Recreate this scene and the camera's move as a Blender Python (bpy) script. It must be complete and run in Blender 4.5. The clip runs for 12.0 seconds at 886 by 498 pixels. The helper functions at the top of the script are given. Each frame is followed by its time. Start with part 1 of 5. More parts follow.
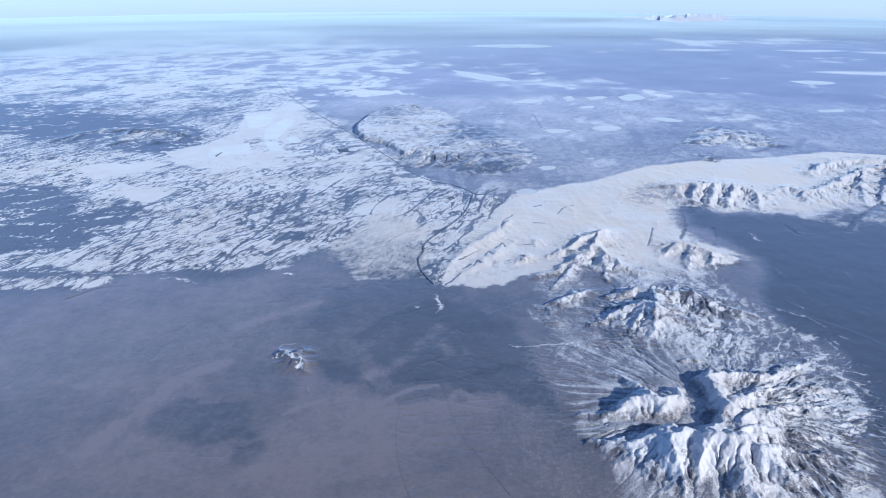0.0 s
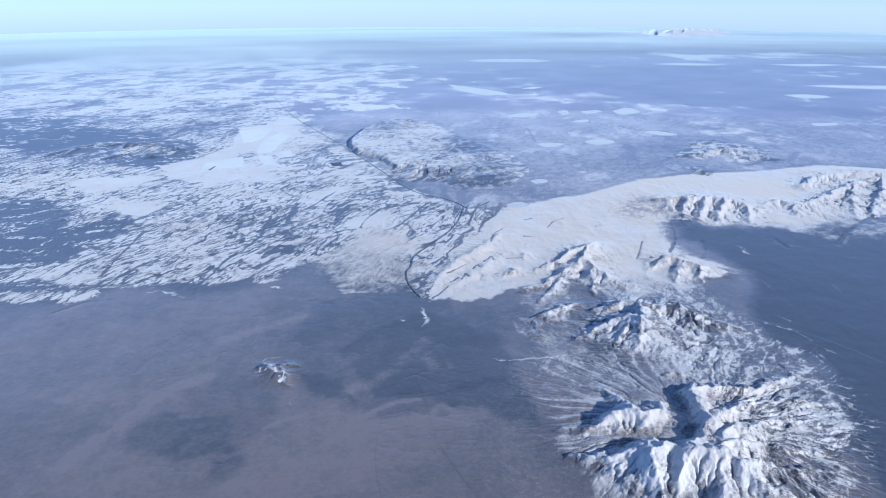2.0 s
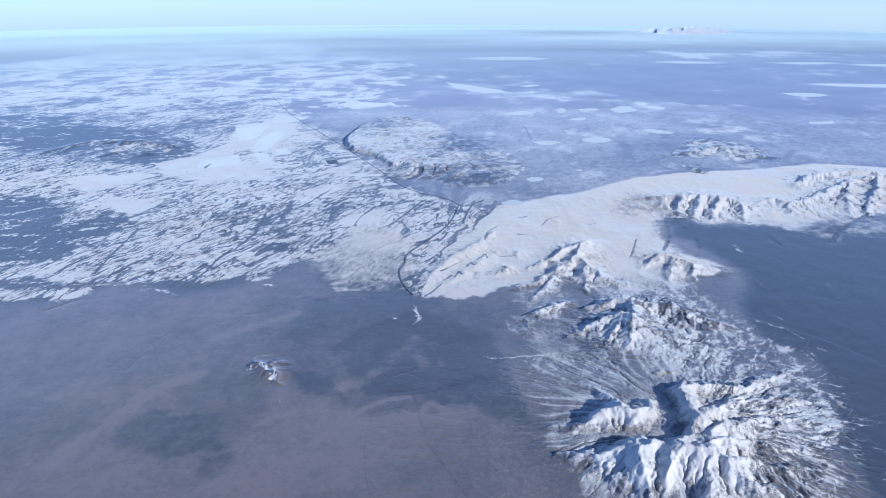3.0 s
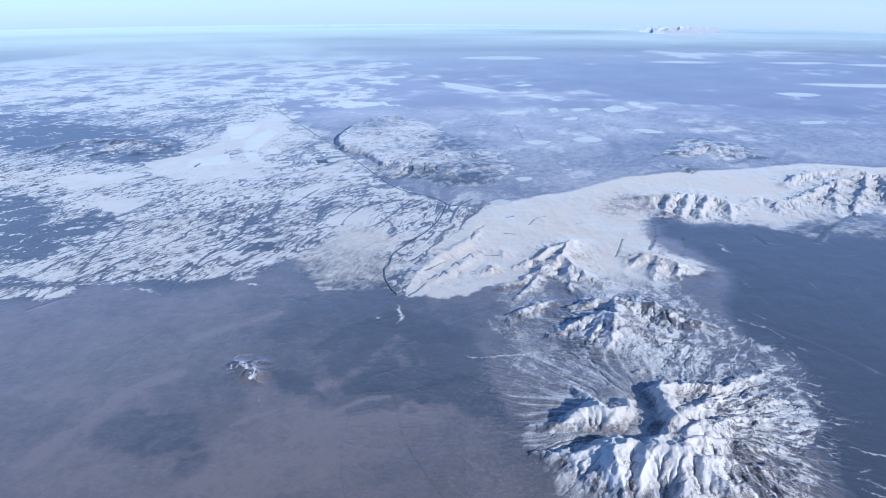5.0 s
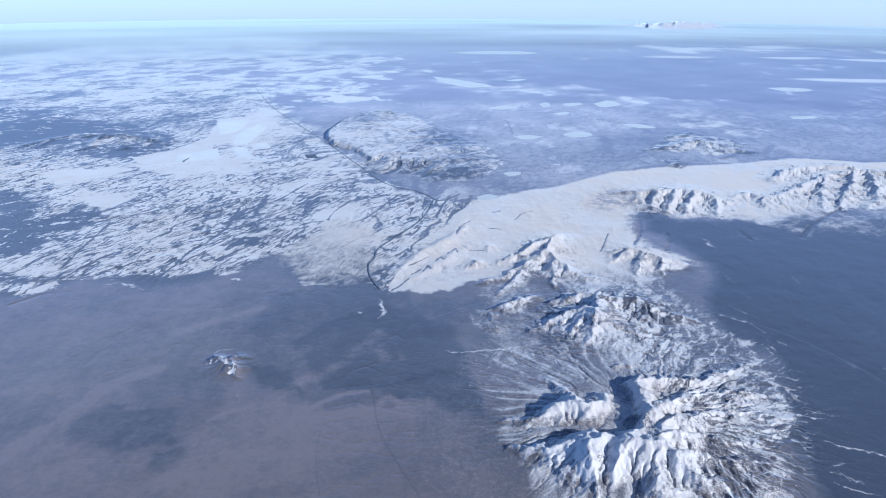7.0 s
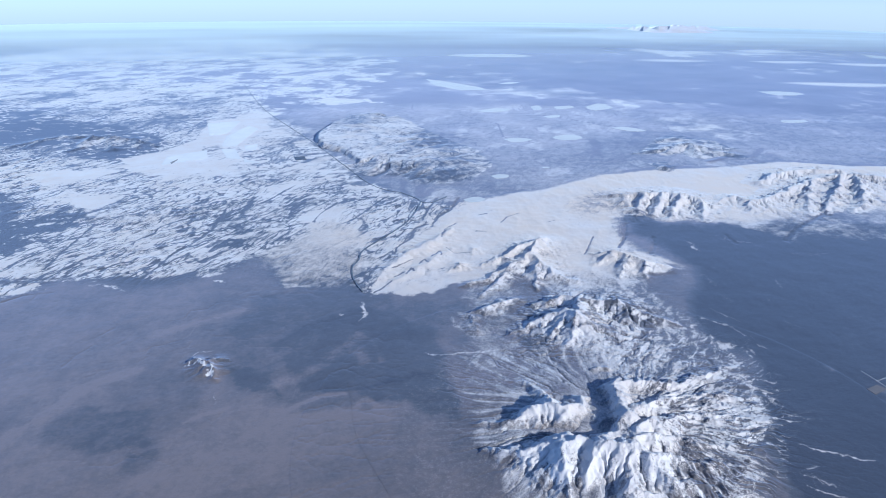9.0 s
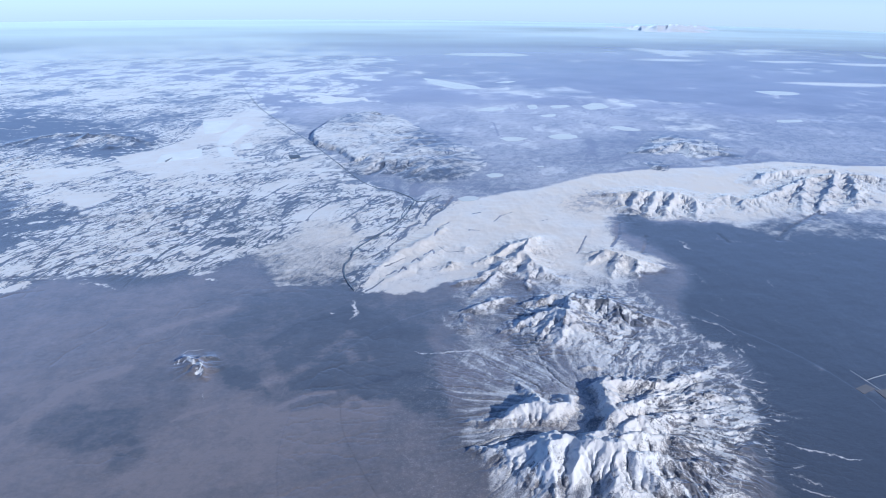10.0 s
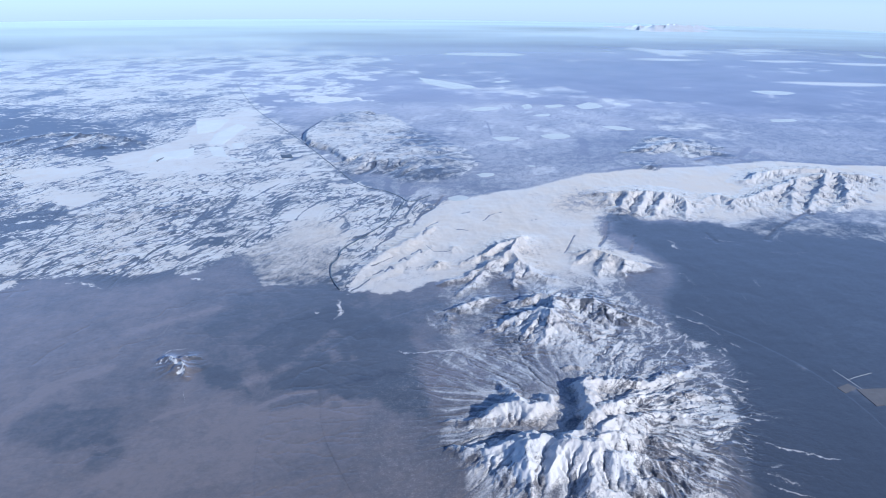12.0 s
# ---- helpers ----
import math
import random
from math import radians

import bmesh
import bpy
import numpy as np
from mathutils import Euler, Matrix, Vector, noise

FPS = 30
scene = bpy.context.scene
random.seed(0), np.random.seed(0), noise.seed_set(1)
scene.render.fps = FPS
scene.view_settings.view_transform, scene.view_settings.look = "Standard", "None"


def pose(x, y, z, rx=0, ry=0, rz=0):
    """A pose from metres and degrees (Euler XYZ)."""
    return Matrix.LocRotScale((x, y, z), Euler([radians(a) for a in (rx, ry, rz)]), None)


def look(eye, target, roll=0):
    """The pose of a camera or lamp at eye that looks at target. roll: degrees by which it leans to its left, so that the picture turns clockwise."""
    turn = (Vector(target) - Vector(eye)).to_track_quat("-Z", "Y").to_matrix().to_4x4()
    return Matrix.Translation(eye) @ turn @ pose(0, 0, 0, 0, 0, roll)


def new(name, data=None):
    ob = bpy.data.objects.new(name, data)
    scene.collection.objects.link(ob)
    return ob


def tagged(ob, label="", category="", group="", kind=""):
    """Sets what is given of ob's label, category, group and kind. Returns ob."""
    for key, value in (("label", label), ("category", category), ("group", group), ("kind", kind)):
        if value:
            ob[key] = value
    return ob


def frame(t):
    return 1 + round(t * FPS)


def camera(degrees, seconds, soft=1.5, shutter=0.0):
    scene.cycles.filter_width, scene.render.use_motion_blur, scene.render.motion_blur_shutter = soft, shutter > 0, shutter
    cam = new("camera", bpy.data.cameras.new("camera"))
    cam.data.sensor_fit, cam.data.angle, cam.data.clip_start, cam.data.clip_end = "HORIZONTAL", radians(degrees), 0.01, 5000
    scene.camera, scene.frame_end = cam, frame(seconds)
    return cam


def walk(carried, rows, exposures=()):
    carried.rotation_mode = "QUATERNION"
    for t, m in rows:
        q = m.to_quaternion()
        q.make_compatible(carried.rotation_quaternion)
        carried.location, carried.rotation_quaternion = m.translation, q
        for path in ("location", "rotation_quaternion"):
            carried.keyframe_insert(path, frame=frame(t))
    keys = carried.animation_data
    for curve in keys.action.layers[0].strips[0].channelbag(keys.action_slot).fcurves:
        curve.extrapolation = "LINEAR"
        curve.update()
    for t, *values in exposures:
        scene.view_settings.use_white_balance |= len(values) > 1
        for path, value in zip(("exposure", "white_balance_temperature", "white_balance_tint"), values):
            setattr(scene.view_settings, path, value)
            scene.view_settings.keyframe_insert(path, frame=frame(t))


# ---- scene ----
# A winter basin seen from an airliner at 10 km, modelled at 1:100 (one metre here is a hundred metres of land),
# on a globe of the same scale, so that the whole view to the horizon lies within the camera's range.
GLOBE = 63710.0

# ---------------------------------------------------------------- camera
cam = camera(66, 12.0, soft=0.75)
# seconds, x, y, z, degrees down, heading, roll
PATH = [
    (0, -13.43, -0.09, 100.19, 22.188, -0.179, 0.050),
    (0.5, -12.21, -0.08, 100.18, 21.683, -0.209, -0.019),
    (1, -10.99, -0.07, 100.16, 21.256, -0.227, -0.006),
    (1.5, -9.77, -0.06, 100.14, 21.060, -0.242, -0.041),
    (2, -8.55, -0.06, 100.12, 21.048, -0.269, -0.032),
    (2.5, -7.33, -0.05, 100.11, 21.153, -0.249, -0.014),
    (3, -6.11, -0.04, 100.09, 21.217, -0.242, 0.042),
    (5, -1.22, -0.01, 100.02, 21.254, -0.065, 0.135),
    (5.5, 0.00, 0.00, 100.00, 21.407, 0.000, 0.114),
    (6, 1.22, 0.01, 99.98, 21.568, 0.063, 0.145),
    (6.5, 2.44, 0.02, 99.96, 21.645, 0.134, 0.168),
    (7, 3.66, 0.02, 99.95, 21.667, 0.193, 0.214),
    (9, 8.55, 0.06, 99.88, 21.451, 0.484, 0.468),
    (9.5, 9.77, 0.06, 99.86, 21.466, 0.549, 0.567),
    (10, 10.99, 0.07, 99.84, 21.536, 0.607, 0.635),
    (10.5, 12.21, 0.08, 99.82, 21.594, 0.645, 0.660),
    (11, 13.43, 0.09, 99.81, 21.614, 0.644, 0.673),
    (11.5, 14.65, 0.10, 99.79, 21.575, 0.633, 0.628),
    (12, 15.87, 0.10, 99.77, 21.558, 0.619, 0.625),
]


def flown(x, y, z, down, heading, roll):
    return pose(x, y, z, 0, 0, -heading) @ pose(0, 0, 0, 90 - down) @ pose(0, 0, 0, 0, 0, roll)


walk(cam, [(r[0], flown(*r[1:])) for r in PATH], [(0.0, 0.31, 5790, 6.4), (12.0, 0.31, 5790, 6.4)])

# ---------------------------------------------------------------- light
SUN_UP, SUN_FROM = 23.5, (0.83, -0.56)
world = bpy.data.worlds.new("sky")
scene.world = world
world.use_nodes = True
nt = world.node_tree
sky = nt.nodes.new("ShaderNodeTexSky")
sky.sky_type, sky.sun_disc = "NISHITA", False
sky.sun_elevation, sky.sun_rotation = radians(SUN_UP), math.atan2(SUN_FROM[0], SUN_FROM[1])
sky.altitude, sky.dust_density, sky.air_density = 600.0, 0.5, 0.5
sky.ozone_density = 3.0
nt.nodes["Background"].inputs["Strength"].default_value = 0.163
# from this height the horizon lies below eye level
spot, dip = nt.nodes.new("ShaderNodeTexCoord"), nt.nodes.new("ShaderNodeVectorMath")
dip.operation = "ADD"
dip.inputs[1].default_value = (0, 0, 0.08)
nt.links.new(spot.outputs["Generated"], dip.inputs[0])
nt.links.new(dip.outputs[0], sky.inputs["Vector"])
# the pale layer of haze above the horizon
split, band, pale = nt.nodes.new("ShaderNodeSeparateXYZ"), nt.nodes.new("ShaderNodeMapRange"), nt.nodes.new("ShaderNodeMix")
nt.links.new(spot.outputs["Generated"], split.inputs[0])
band.interpolation_type = "SMOOTHSTEP"
band.inputs["From Min"].default_value, band.inputs["From Max"].default_value = -0.06, 0.07
band.inputs["To Min"].default_value, band.inputs["To Max"].default_value = 0.9, 0.0
nt.links.new(split.outputs["Z"], band.inputs["Value"])
pale.data_type = "RGBA"
veils = nt.nodes.new("ShaderNodeValToRGB")
veils.color_ramp.elements[0].position, veils.color_ramp.elements[0].color = 0.02, (0.62, 0.76, 0.93, 1)
veils.color_ramp.elements[1].position, veils.color_ramp.elements[1].color = 0.30, (0.78, 0.91, 1.0, 1)
rising, strong = nt.nodes.new("ShaderNodeMapRange"), nt.nodes.new("ShaderNodeVectorMath")
rising.inputs["From Min"].default_value, rising.inputs["From Max"].default_value = -0.06, 0.06
nt.links.new(split.outputs["Z"], rising.inputs["Value"])
nt.links.new(rising.outputs["Result"], veils.inputs["Fac"])
strong.operation = "MULTIPLY"
strong.inputs[1].default_value = (4.45, 4.45, 4.45)
nt.links.new(veils.outputs["Color"], strong.inputs[0])
nt.links.new(strong.outputs[0], pale.inputs["B"])
nt.links.new(band.outputs["Result"], pale.inputs["Factor"])
nt.links.new(sky.outputs[0], pale.inputs["A"])
nt.links.new(pale.outputs["Result"], nt.nodes["Background"].inputs["Color"])
sun_data = bpy.data.lights.new("sun", "SUN")
sun_data.energy, sun_data.angle, sun_data.color = 3.3, radians(0.53), (1.0, 0.92, 0.82)
sun = new("sun", sun_data)
up = math.tan(radians(SUN_UP)) * math.hypot(*SUN_FROM)
sun.matrix_world = look((SUN_FROM[0] * 300, SUN_FROM[1] * 300, up * 300), (0, 0, 0))

# ---------------------------------------------------------------- noise and shapes on the plan
rng = np.random.RandomState(7)
PERM = np.tile(rng.permutation(256), 2).astype(np.int32)
TURN = rng.rand(256) * 2 * np.pi
GX, GY = np.cos(TURN).astype(np.float32), np.sin(TURN).astype(np.float32)


def grad_noise(x, y, seed=0):
    """Gradient noise, about -0.7 to 0.7."""
    x, y = np.asarray(x, np.float32) + seed * 17.31, np.asarray(y, np.float32) + seed * 9.77
    fx, fy = np.floor(x), np.floor(y)
    ix, iy = fx.astype(np.int32) & 255, fy.astype(np.int32) & 255
    x, y = x - fx, y - fy
    u, v = x * x * x * (x * (x * 6 - 15) + 10), y * y * y * (y * (y * 6 - 15) + 10)
    a, b = PERM[ix], PERM[ix + 1]
    h00, h10, h01, h11 = PERM[a + iy], PERM[b + iy], PERM[a + iy + 1], PERM[b + iy + 1]
    n00 = GX[h00] * x + GY[h00] * y
    n10 = GX[h10] * (x - 1) + GY[h10] * y
    n01 = GX[h01] * x + GY[h01] * (y - 1)
    n11 = GX[h11] * (x - 1) + GY[h11] * (y - 1)
    n0, n1 = n00 + u * (n10 - n00), n01 + u * (n11 - n01)
    return n0 + v * (n1 - n0)


def fbm(x, y, octaves=4, seed=0, gain=0.5):
    total, size, amp = 0.0, 1.0, 1.0
    for k in range(octaves):
        total = total + amp * grad_noise(x * size, y * size, seed + k * 3)
        size, amp = size * 2.03, amp * gain
    return total


def crests(x, y, octaves=4, seed=0, gain=0.55, room=None):
    """Sharp-crested noise, 0 to about 1. room: how many cells of the sheet the longest wave spans."""
    total, size, amp, norm, prev = 0.0, 1.0, 1.0, 0.0, 1.0
    for k in range(octaves):
        n = 1 - np.abs(grad_noise(x * size, y * size, seed + k * 5)) * 1.7
        n = n * n
        if room is not None:
            n = 0.5 + (n - 0.5) * smooth(1.6, 3.5, room / size)
        total, norm = total + amp * n * prev, norm + amp
        prev = np.clip(n * 1.4, 0, 1)
        size, amp = size * 2.1, amp * gain
    return total / norm


def smooth(a, b, v):
    t = np.clip((v - a) / (b - a), 0, 1)
    return t * t * (3 - 2 * t)


def near(x, y, points, reach):
    """The indices of what lies within reach of the points' bounds."""
    xs, ys = [p[0] for p in points], [p[1] for p in points]
    return np.nonzero((x > min(xs) - reach) & (x < max(xs) + reach) & (y > min(ys) - reach) & (y < max(ys) + reach))[0]


def inside(x, y, points, soft):
    """1 within the outline, 0 outside, with an edge 2 * soft wide."""
    out = np.zeros(len(x), np.float32)
    idx = near(x, y, points, float(np.max(soft)) if np.ndim(soft) else soft)
    px, py = x[idx], y[idx]
    best, odd = np.full(len(idx), 1e12, np.float32), np.zeros(len(idx), bool)
    for (ax, ay), (bx, by) in zip(points, points[1:] + points[:1]):
        dx, dy = bx - ax, by - ay
        t = np.clip(((px - ax) * dx + (py - ay) * dy) / (dx * dx + dy * dy + 1e-9), 0, 1)
        best = np.minimum(best, (px - ax - t * dx) ** 2 + (py - ay - t * dy) ** 2)
        if ay != by:
            odd ^= ((ay > py) != (by > py)) & (px < (bx - ax) * (py - ay) / (by - ay) + ax)
    s = soft[idx] if np.ndim(soft) else soft
    d = np.sqrt(best) * np.where(odd, 1, -1)
    out[idx] = smooth(-s, s, d)
    return out


def along(x, y, points):
    """For each place the nearest distance to the line, the line's third value there, and how far along it that is."""
    best, value, run = np.full(len(x), 1e12, np.float32), np.zeros(len(x), np.float32), np.zeros(len(x), np.float32)
    gone = 0.0
    for p, q in zip(points, points[1:]):
        dx, dy = q[0] - p[0], q[1] - p[1]
        size = math.hypot(dx, dy)
        t = np.clip(((x - p[0]) * dx + (y - p[1]) * dy) / (size * size + 1e-9), 0, 1)
        d = (x - p[0] - t * dx) ** 2 + (y - p[1] - t * dy) ** 2
        hit = d < best
        best, run = np.where(hit, d, best), np.where(hit, gone + t * size, run)
        if len(p) > 2:
            value = np.where(hit, p[2] + t * (q[2] - p[2]), value)
        gone += size
    return np.sqrt(best), value, run


# ---------------------------------------------------------------- the plan: outlines of the land
LEFT_SNOW = [(-194.7, 202.4), (-150.1, 208.9), (-138.6, 208.9), (-131.8, 218.1), (-124.6, 228.1), (-97.7, 217.2), (-81.7, 223.0), (-69.5, 234.5), (-61.9, 243.5), (-54.5, 238.9), (-44.9, 220.7), (-34.4, 217.3), (-24.4, 216.0), (-14.7, 212.8), (-13.9, 233.6), (-5.6, 262.2), (18, 315), (-4, 326), (-29, 354), (-68, 440), (-135, 574), (-218, 757), (-658, 774)]
WHITE_FAN = [(-15.2, 210.5), (-15.1, 233.6), (-8.9, 257.0), (4.0, 284.8), (24, 322), (63, 342), (100, 370), (136, 383), (172, 392), (219, 407), (265, 398), (371, 392), (282.3, 288.3), (214, 314), (185, 304), (160.8, 299.0), (130.7, 295.4), (103.7, 291.9), (95.0, 284.0), (90.7, 257.7), (98.2, 239.8), (81.2, 226.4), (60.1, 223.7), (44.7, 228.7), (28.2, 229.6), (9.3, 220.9), (-4.7, 214.7)]
MASSIF_SNOW = [(19.5, 223.4), (35.0, 233.9), (58.2, 234.0), (75.7, 228.9), (87.3, 214.3), (90.8, 193.1), (99.3, 182.1), (96.5, 168.8), (96.4, 157.1), (91.7, 141.8), (87.4, 130.7), (79.3, 117.3), (67.0, 101.4), (24.6, 101.3), (23.8, 113.7), (19.3, 125.4), (14.3, 134.6), (14.9, 142.6), (9.8, 151.3), (8.9, 165.3), (15.8, 173.2), (29.1, 174.9), (36.6, 180.0), (30.0, 181.7), (19.8, 181.6), (11.9, 192.7), (18.1, 204.9)]
GREY_PLAIN = [(-68, 440), (-29, 354), (-4, 326), (13, 317), (63, 342), (136, 383), (219, 407), (371, 392), (548, 595), (271, 582), (178, 593), (59, 621), (-75, 636), (-135, 574)]
FAR_LEFT = [(-557, 569), (-225, 561), (-195, 672), (-135, 574), (-75, 636), (-34, 935), (-142, 1229), (-385, 1591), (-667, 1733), (-1761, 1868)]
# thin, dusty snow where the valley opens
THIN_LOBE = [(-66.3, 234.5), (-60.8, 253.6), (-52.9, 266.6), (-40.5, 280.8), (-23.8, 288.5), (-16.8, 263.4), (-20.2, 239.1), (-18.5, 211.4), (-28.2, 214.6), (-43.3, 223.2), (-56.3, 227.1)]
STAIN = [(74, 318), (92, 338), (110, 334), (96, 318), (101, 298), (88, 296), (70, 304)]
RANGE_FOOT = [(129.3, 298.6), (163, 304), (187, 310), (217, 319), (296, 305), (257.7, 259.8), (186.3, 268.6), (158.4, 269.0), (141.4, 284.6)]
FAR_RIGHT_SNOW = [(351, 1444), (497, 1504), (610, 1379), (726, 1368), (675, 1232), (522, 1197), (393, 1182), (335, 1252)]
FAR_RIGHT_SNOW_B = [(470, 947), (627, 995), (988, 1103), (779, 862), (538, 849), (473, 879)]
FAR_MID_SNOW = [(-75, 636), (64, 673), (178, 593), (142, 812), (-19, 935)]
DARK_RIGHT = [(94.2, 285.6), (144.8, 292.4), (197.3, 286.9), (263.4, 266.4), (106.4, 84.2), (70.1, 84.0), (87.6, 128.7), (99.0, 168.9), (92.3, 197.1), (104.7, 239.9)]
DARK_MID = [(-55.4, 213.5), (-16.1, 209.1), (18.0, 202.8), (9.0, 168.4), (11.2, 151.3), (12.8, 132.5), (-0.5, 141.4), (-13.1, 142.5), (-32.8, 151.2), (-46.7, 153.8), (-57.6, 177.9)]
DARK_FAR = [(-59, 867), (177, 1022), (742, 1183), (1009, 1127), (511, 553), (284, 612), (192, 641), (65, 693)]
BROWN = [(-56.6, 168.2), (-32.8, 151.2), (-13.1, 142.5), (-3.4, 146.2), (8.6, 128.3), (15.9, 101.3), (-47.1, 95.7), (-57.9, 130.2), (-54.8, 146.0)]
WOODS = (
    ([(-278, 326), (-214, 333), (-191, 318), (-182.3, 296.2), (-168, 305), (-145.1, 288.2), (-162.0, 263.1), (-161.9, 250.5), (-211.3, 238.9)], 0.75),
    ([(-516, 576), (-345, 576), (-254, 524), (-194, 480), (-168, 440), (-172, 395), (-200, 405), (-264, 453), (-276, 441), (-422, 464)], 0.6),
    ([(-83.1, 256.7), (-84.4, 278.5), (-66.3, 286.0), (-51.7, 273.5), (-55.7, 256.8), (-70.5, 251.8)], 0.4),
    ([(-1204, 1390), (-781, 1350), (-645, 1232), (-630, 1084), (-917, 1051)], 0.6),
)
WOODS += (
    ([(-110, 490), (-90, 480), (-68, 437), (-28, 351), (-11, 332), (-27, 334), (-58, 365), (-80, 384), (-99, 384), (-116, 384), (-108, 419), (-90, 440)], 0.16),
    ([(-52.4, 238.9), (-47.4, 247.6), (-38.7, 233.5), (-32.9, 220.7), (-44.9, 220.7)], 0.2),
    ([(-183.8, 230.2), (-123.0, 229.1), (-111.9, 215.8), (-137.9, 222.0), (-176.9, 220.1)], 0.7),
)
# open, even snow: fields, frozen pans
WHITE_PATCHES = (
    [(-217, 368), (-203, 375), (-183, 376), (-173, 362), (-191, 350), (-197, 343)],
    [(-176, 320), (-163, 327), (-146, 323), (-153, 302), (-158, 305)],
    [(-171, 528), (-146, 543), (-135, 574), (-121, 512), (-119, 430), (-142, 440), (-165, 377), (-183, 404), (-152, 447)],
    [(-85, 343), (-68, 355), (-61, 348), (-74, 338)],
    [(-54.2, 296.3), (-34, 314), (-36.0, 284.6), (-49.2, 280.8)],
    [(-45.9, 275.7), (-25.1, 273.7), (-30.6, 256.9), (-42.0, 256.8)],
    [(-45, 643), (-99, 653), (-92, 603), (-68, 619)], [(188, 547), (221, 563), (224, 524), (247, 502), (230, 473), (209, 485), (190, 501)], [(364, 569), (445, 589), (417, 550), (336, 552)],
)
# thin snow round the foot of the lower peaks
PEAK_FOOT = ([(21.3, 221.0), (35.7, 223.5), (36.6, 196.7), (28.9, 173.2), (18.6, 168.4), (14.6, 179.9), (22.1, 196.6)], [(78.2, 216.5), (93.1, 199.1), (94.9, 168.8), (80.6, 167.2), (71.0, 181.9), (68.5, 196.9)])
# slopes that the snow has left
CRAGS = (
    ([(49.2, 133.7), (52.9, 131.6), (52.5, 124.2), (49.9, 121.5), (49.1, 127.5)], 0.62), ([(38.8, 150.9), (42.9, 152.2), (43.2, 148.4), (39.5, 147.3)], 0.7), ([(27.6, 166.0), (30.3, 164.8), (28.9, 151.4), (25.7, 147.3), (25.6, 154.0)], 0.55),
    ([(38.1, 123.0), (39.0, 120.4), (38.7, 112.0), (35.2, 112.0), (35.5, 122.2)], 0.4), ([(52.3, 123.4), (59.0, 120.4), (65.0, 114.8), (73.2, 112.2), (47.6, 110.4)], 0.24), ([(26.4, 118.9), (33.8, 118.9), (34.1, 112.0), (23.5, 112.0)], 0.12),
    ([(18.1, 162.4), (26.0, 151.4), (21.3, 136.9), (13.1, 136.8), (9.8, 151.3)], 0.22), ([(54.8, 192.9), (61.2, 196.9), (67.6, 181.9), (53.5, 173.4)], 0.22), ([(35.7, 223.5), (43.8, 223.6), (39.4, 196.7), (32.1, 196.7)], 0.45), ([(20.8, 192.7), (35.7, 190.9), (32.9, 178.2), (19.8, 181.6)], 0.3),
)
UPLAND_LEVEL = [(-181, 384), (-166, 404), (-137, 461), (-151, 603), (-68, 440), (-29, 354), (-4, 326), (-24, 328), (-57, 362), (-96, 369), (-140, 359)]
# narrow white streaks: width in metres and amount
STREAKS = (
    ([(5.1, 172.2), (9.1, 170.3), (19.0, 171.9), (26.5, 173.5), (29.1, 172.6)], 0.55, 0.9),
    ([(29.1, 172.6), (30.0, 166.9), (30.0, 163.9)], 0.4, 0.7),
    ([(-177.6, 233.4), (-150.2, 229.6), (-126.0, 231.2)], 1.0, 1.0),
    ([(-143.3, 224.5), (-132.6, 223.5), (-121.6, 224.0)], 0.8, 0.8),
    ([(-148.3, 215.7), (-143.2, 217.2), (-134.3, 219.1)], 1.2, 0.8),
    ([(-140.1, 209.8), (-137.0, 211.1)], 1.3, 0.9),
    ([(-136.3, 217.2), (-129.8, 217.2)], 1.2, 0.9),
    ([(-114.0, 220.5), (-107.8, 220.1), (-98.2, 213.4)], 0.8, 0.7),
    ([(-72.0, 224.6), (-67.0, 222.6)], 0.5, 0.9),
    ([(-16.5, 206.9), (-15.7, 200.6), (-14.6, 195.7), (-16.7, 191.8)], 0.7, 0.9),
)
STREAKS += (
    ([(-23.5, 196.9), (-21.3, 197.3)], 0.6, 0.8),
    ([(-60.9, 166.6), (-57.5, 165.7), (-54.1, 163.6), (-52.1, 159.3)], 0.75, 1.3),
    ([(-62.0, 168.2), (-59.8, 169.4)], 0.5, 0.9),
    ([(-56.7, 168.8), (-54.0, 167.6), (-50.1, 167.9)], 0.3, 0.7),
    ([(-61.6, 170.0), (-60.7, 172.6), (-56.5, 173.9)], 0.3, 0.6),
    ([(-63.2, 157.0), (-62.7, 157.3)], 0.3, 0.7),
    ([(-49.7, 152.4), (-47.4, 146.0)], 0.2, 0.5),
    ([(90.1, 158.2), (96.4, 157.1), (99.8, 156.3)], 0.6, 0.9),
    ([(92.1, 154.3), (95.0, 151.2), (96.9, 150.7)], 0.7, 0.8),
    ([(85.2, 142.9), (89.7, 140.6), (94.4, 139.0), (98.2, 138.3)], 0.35, 0.7),
)
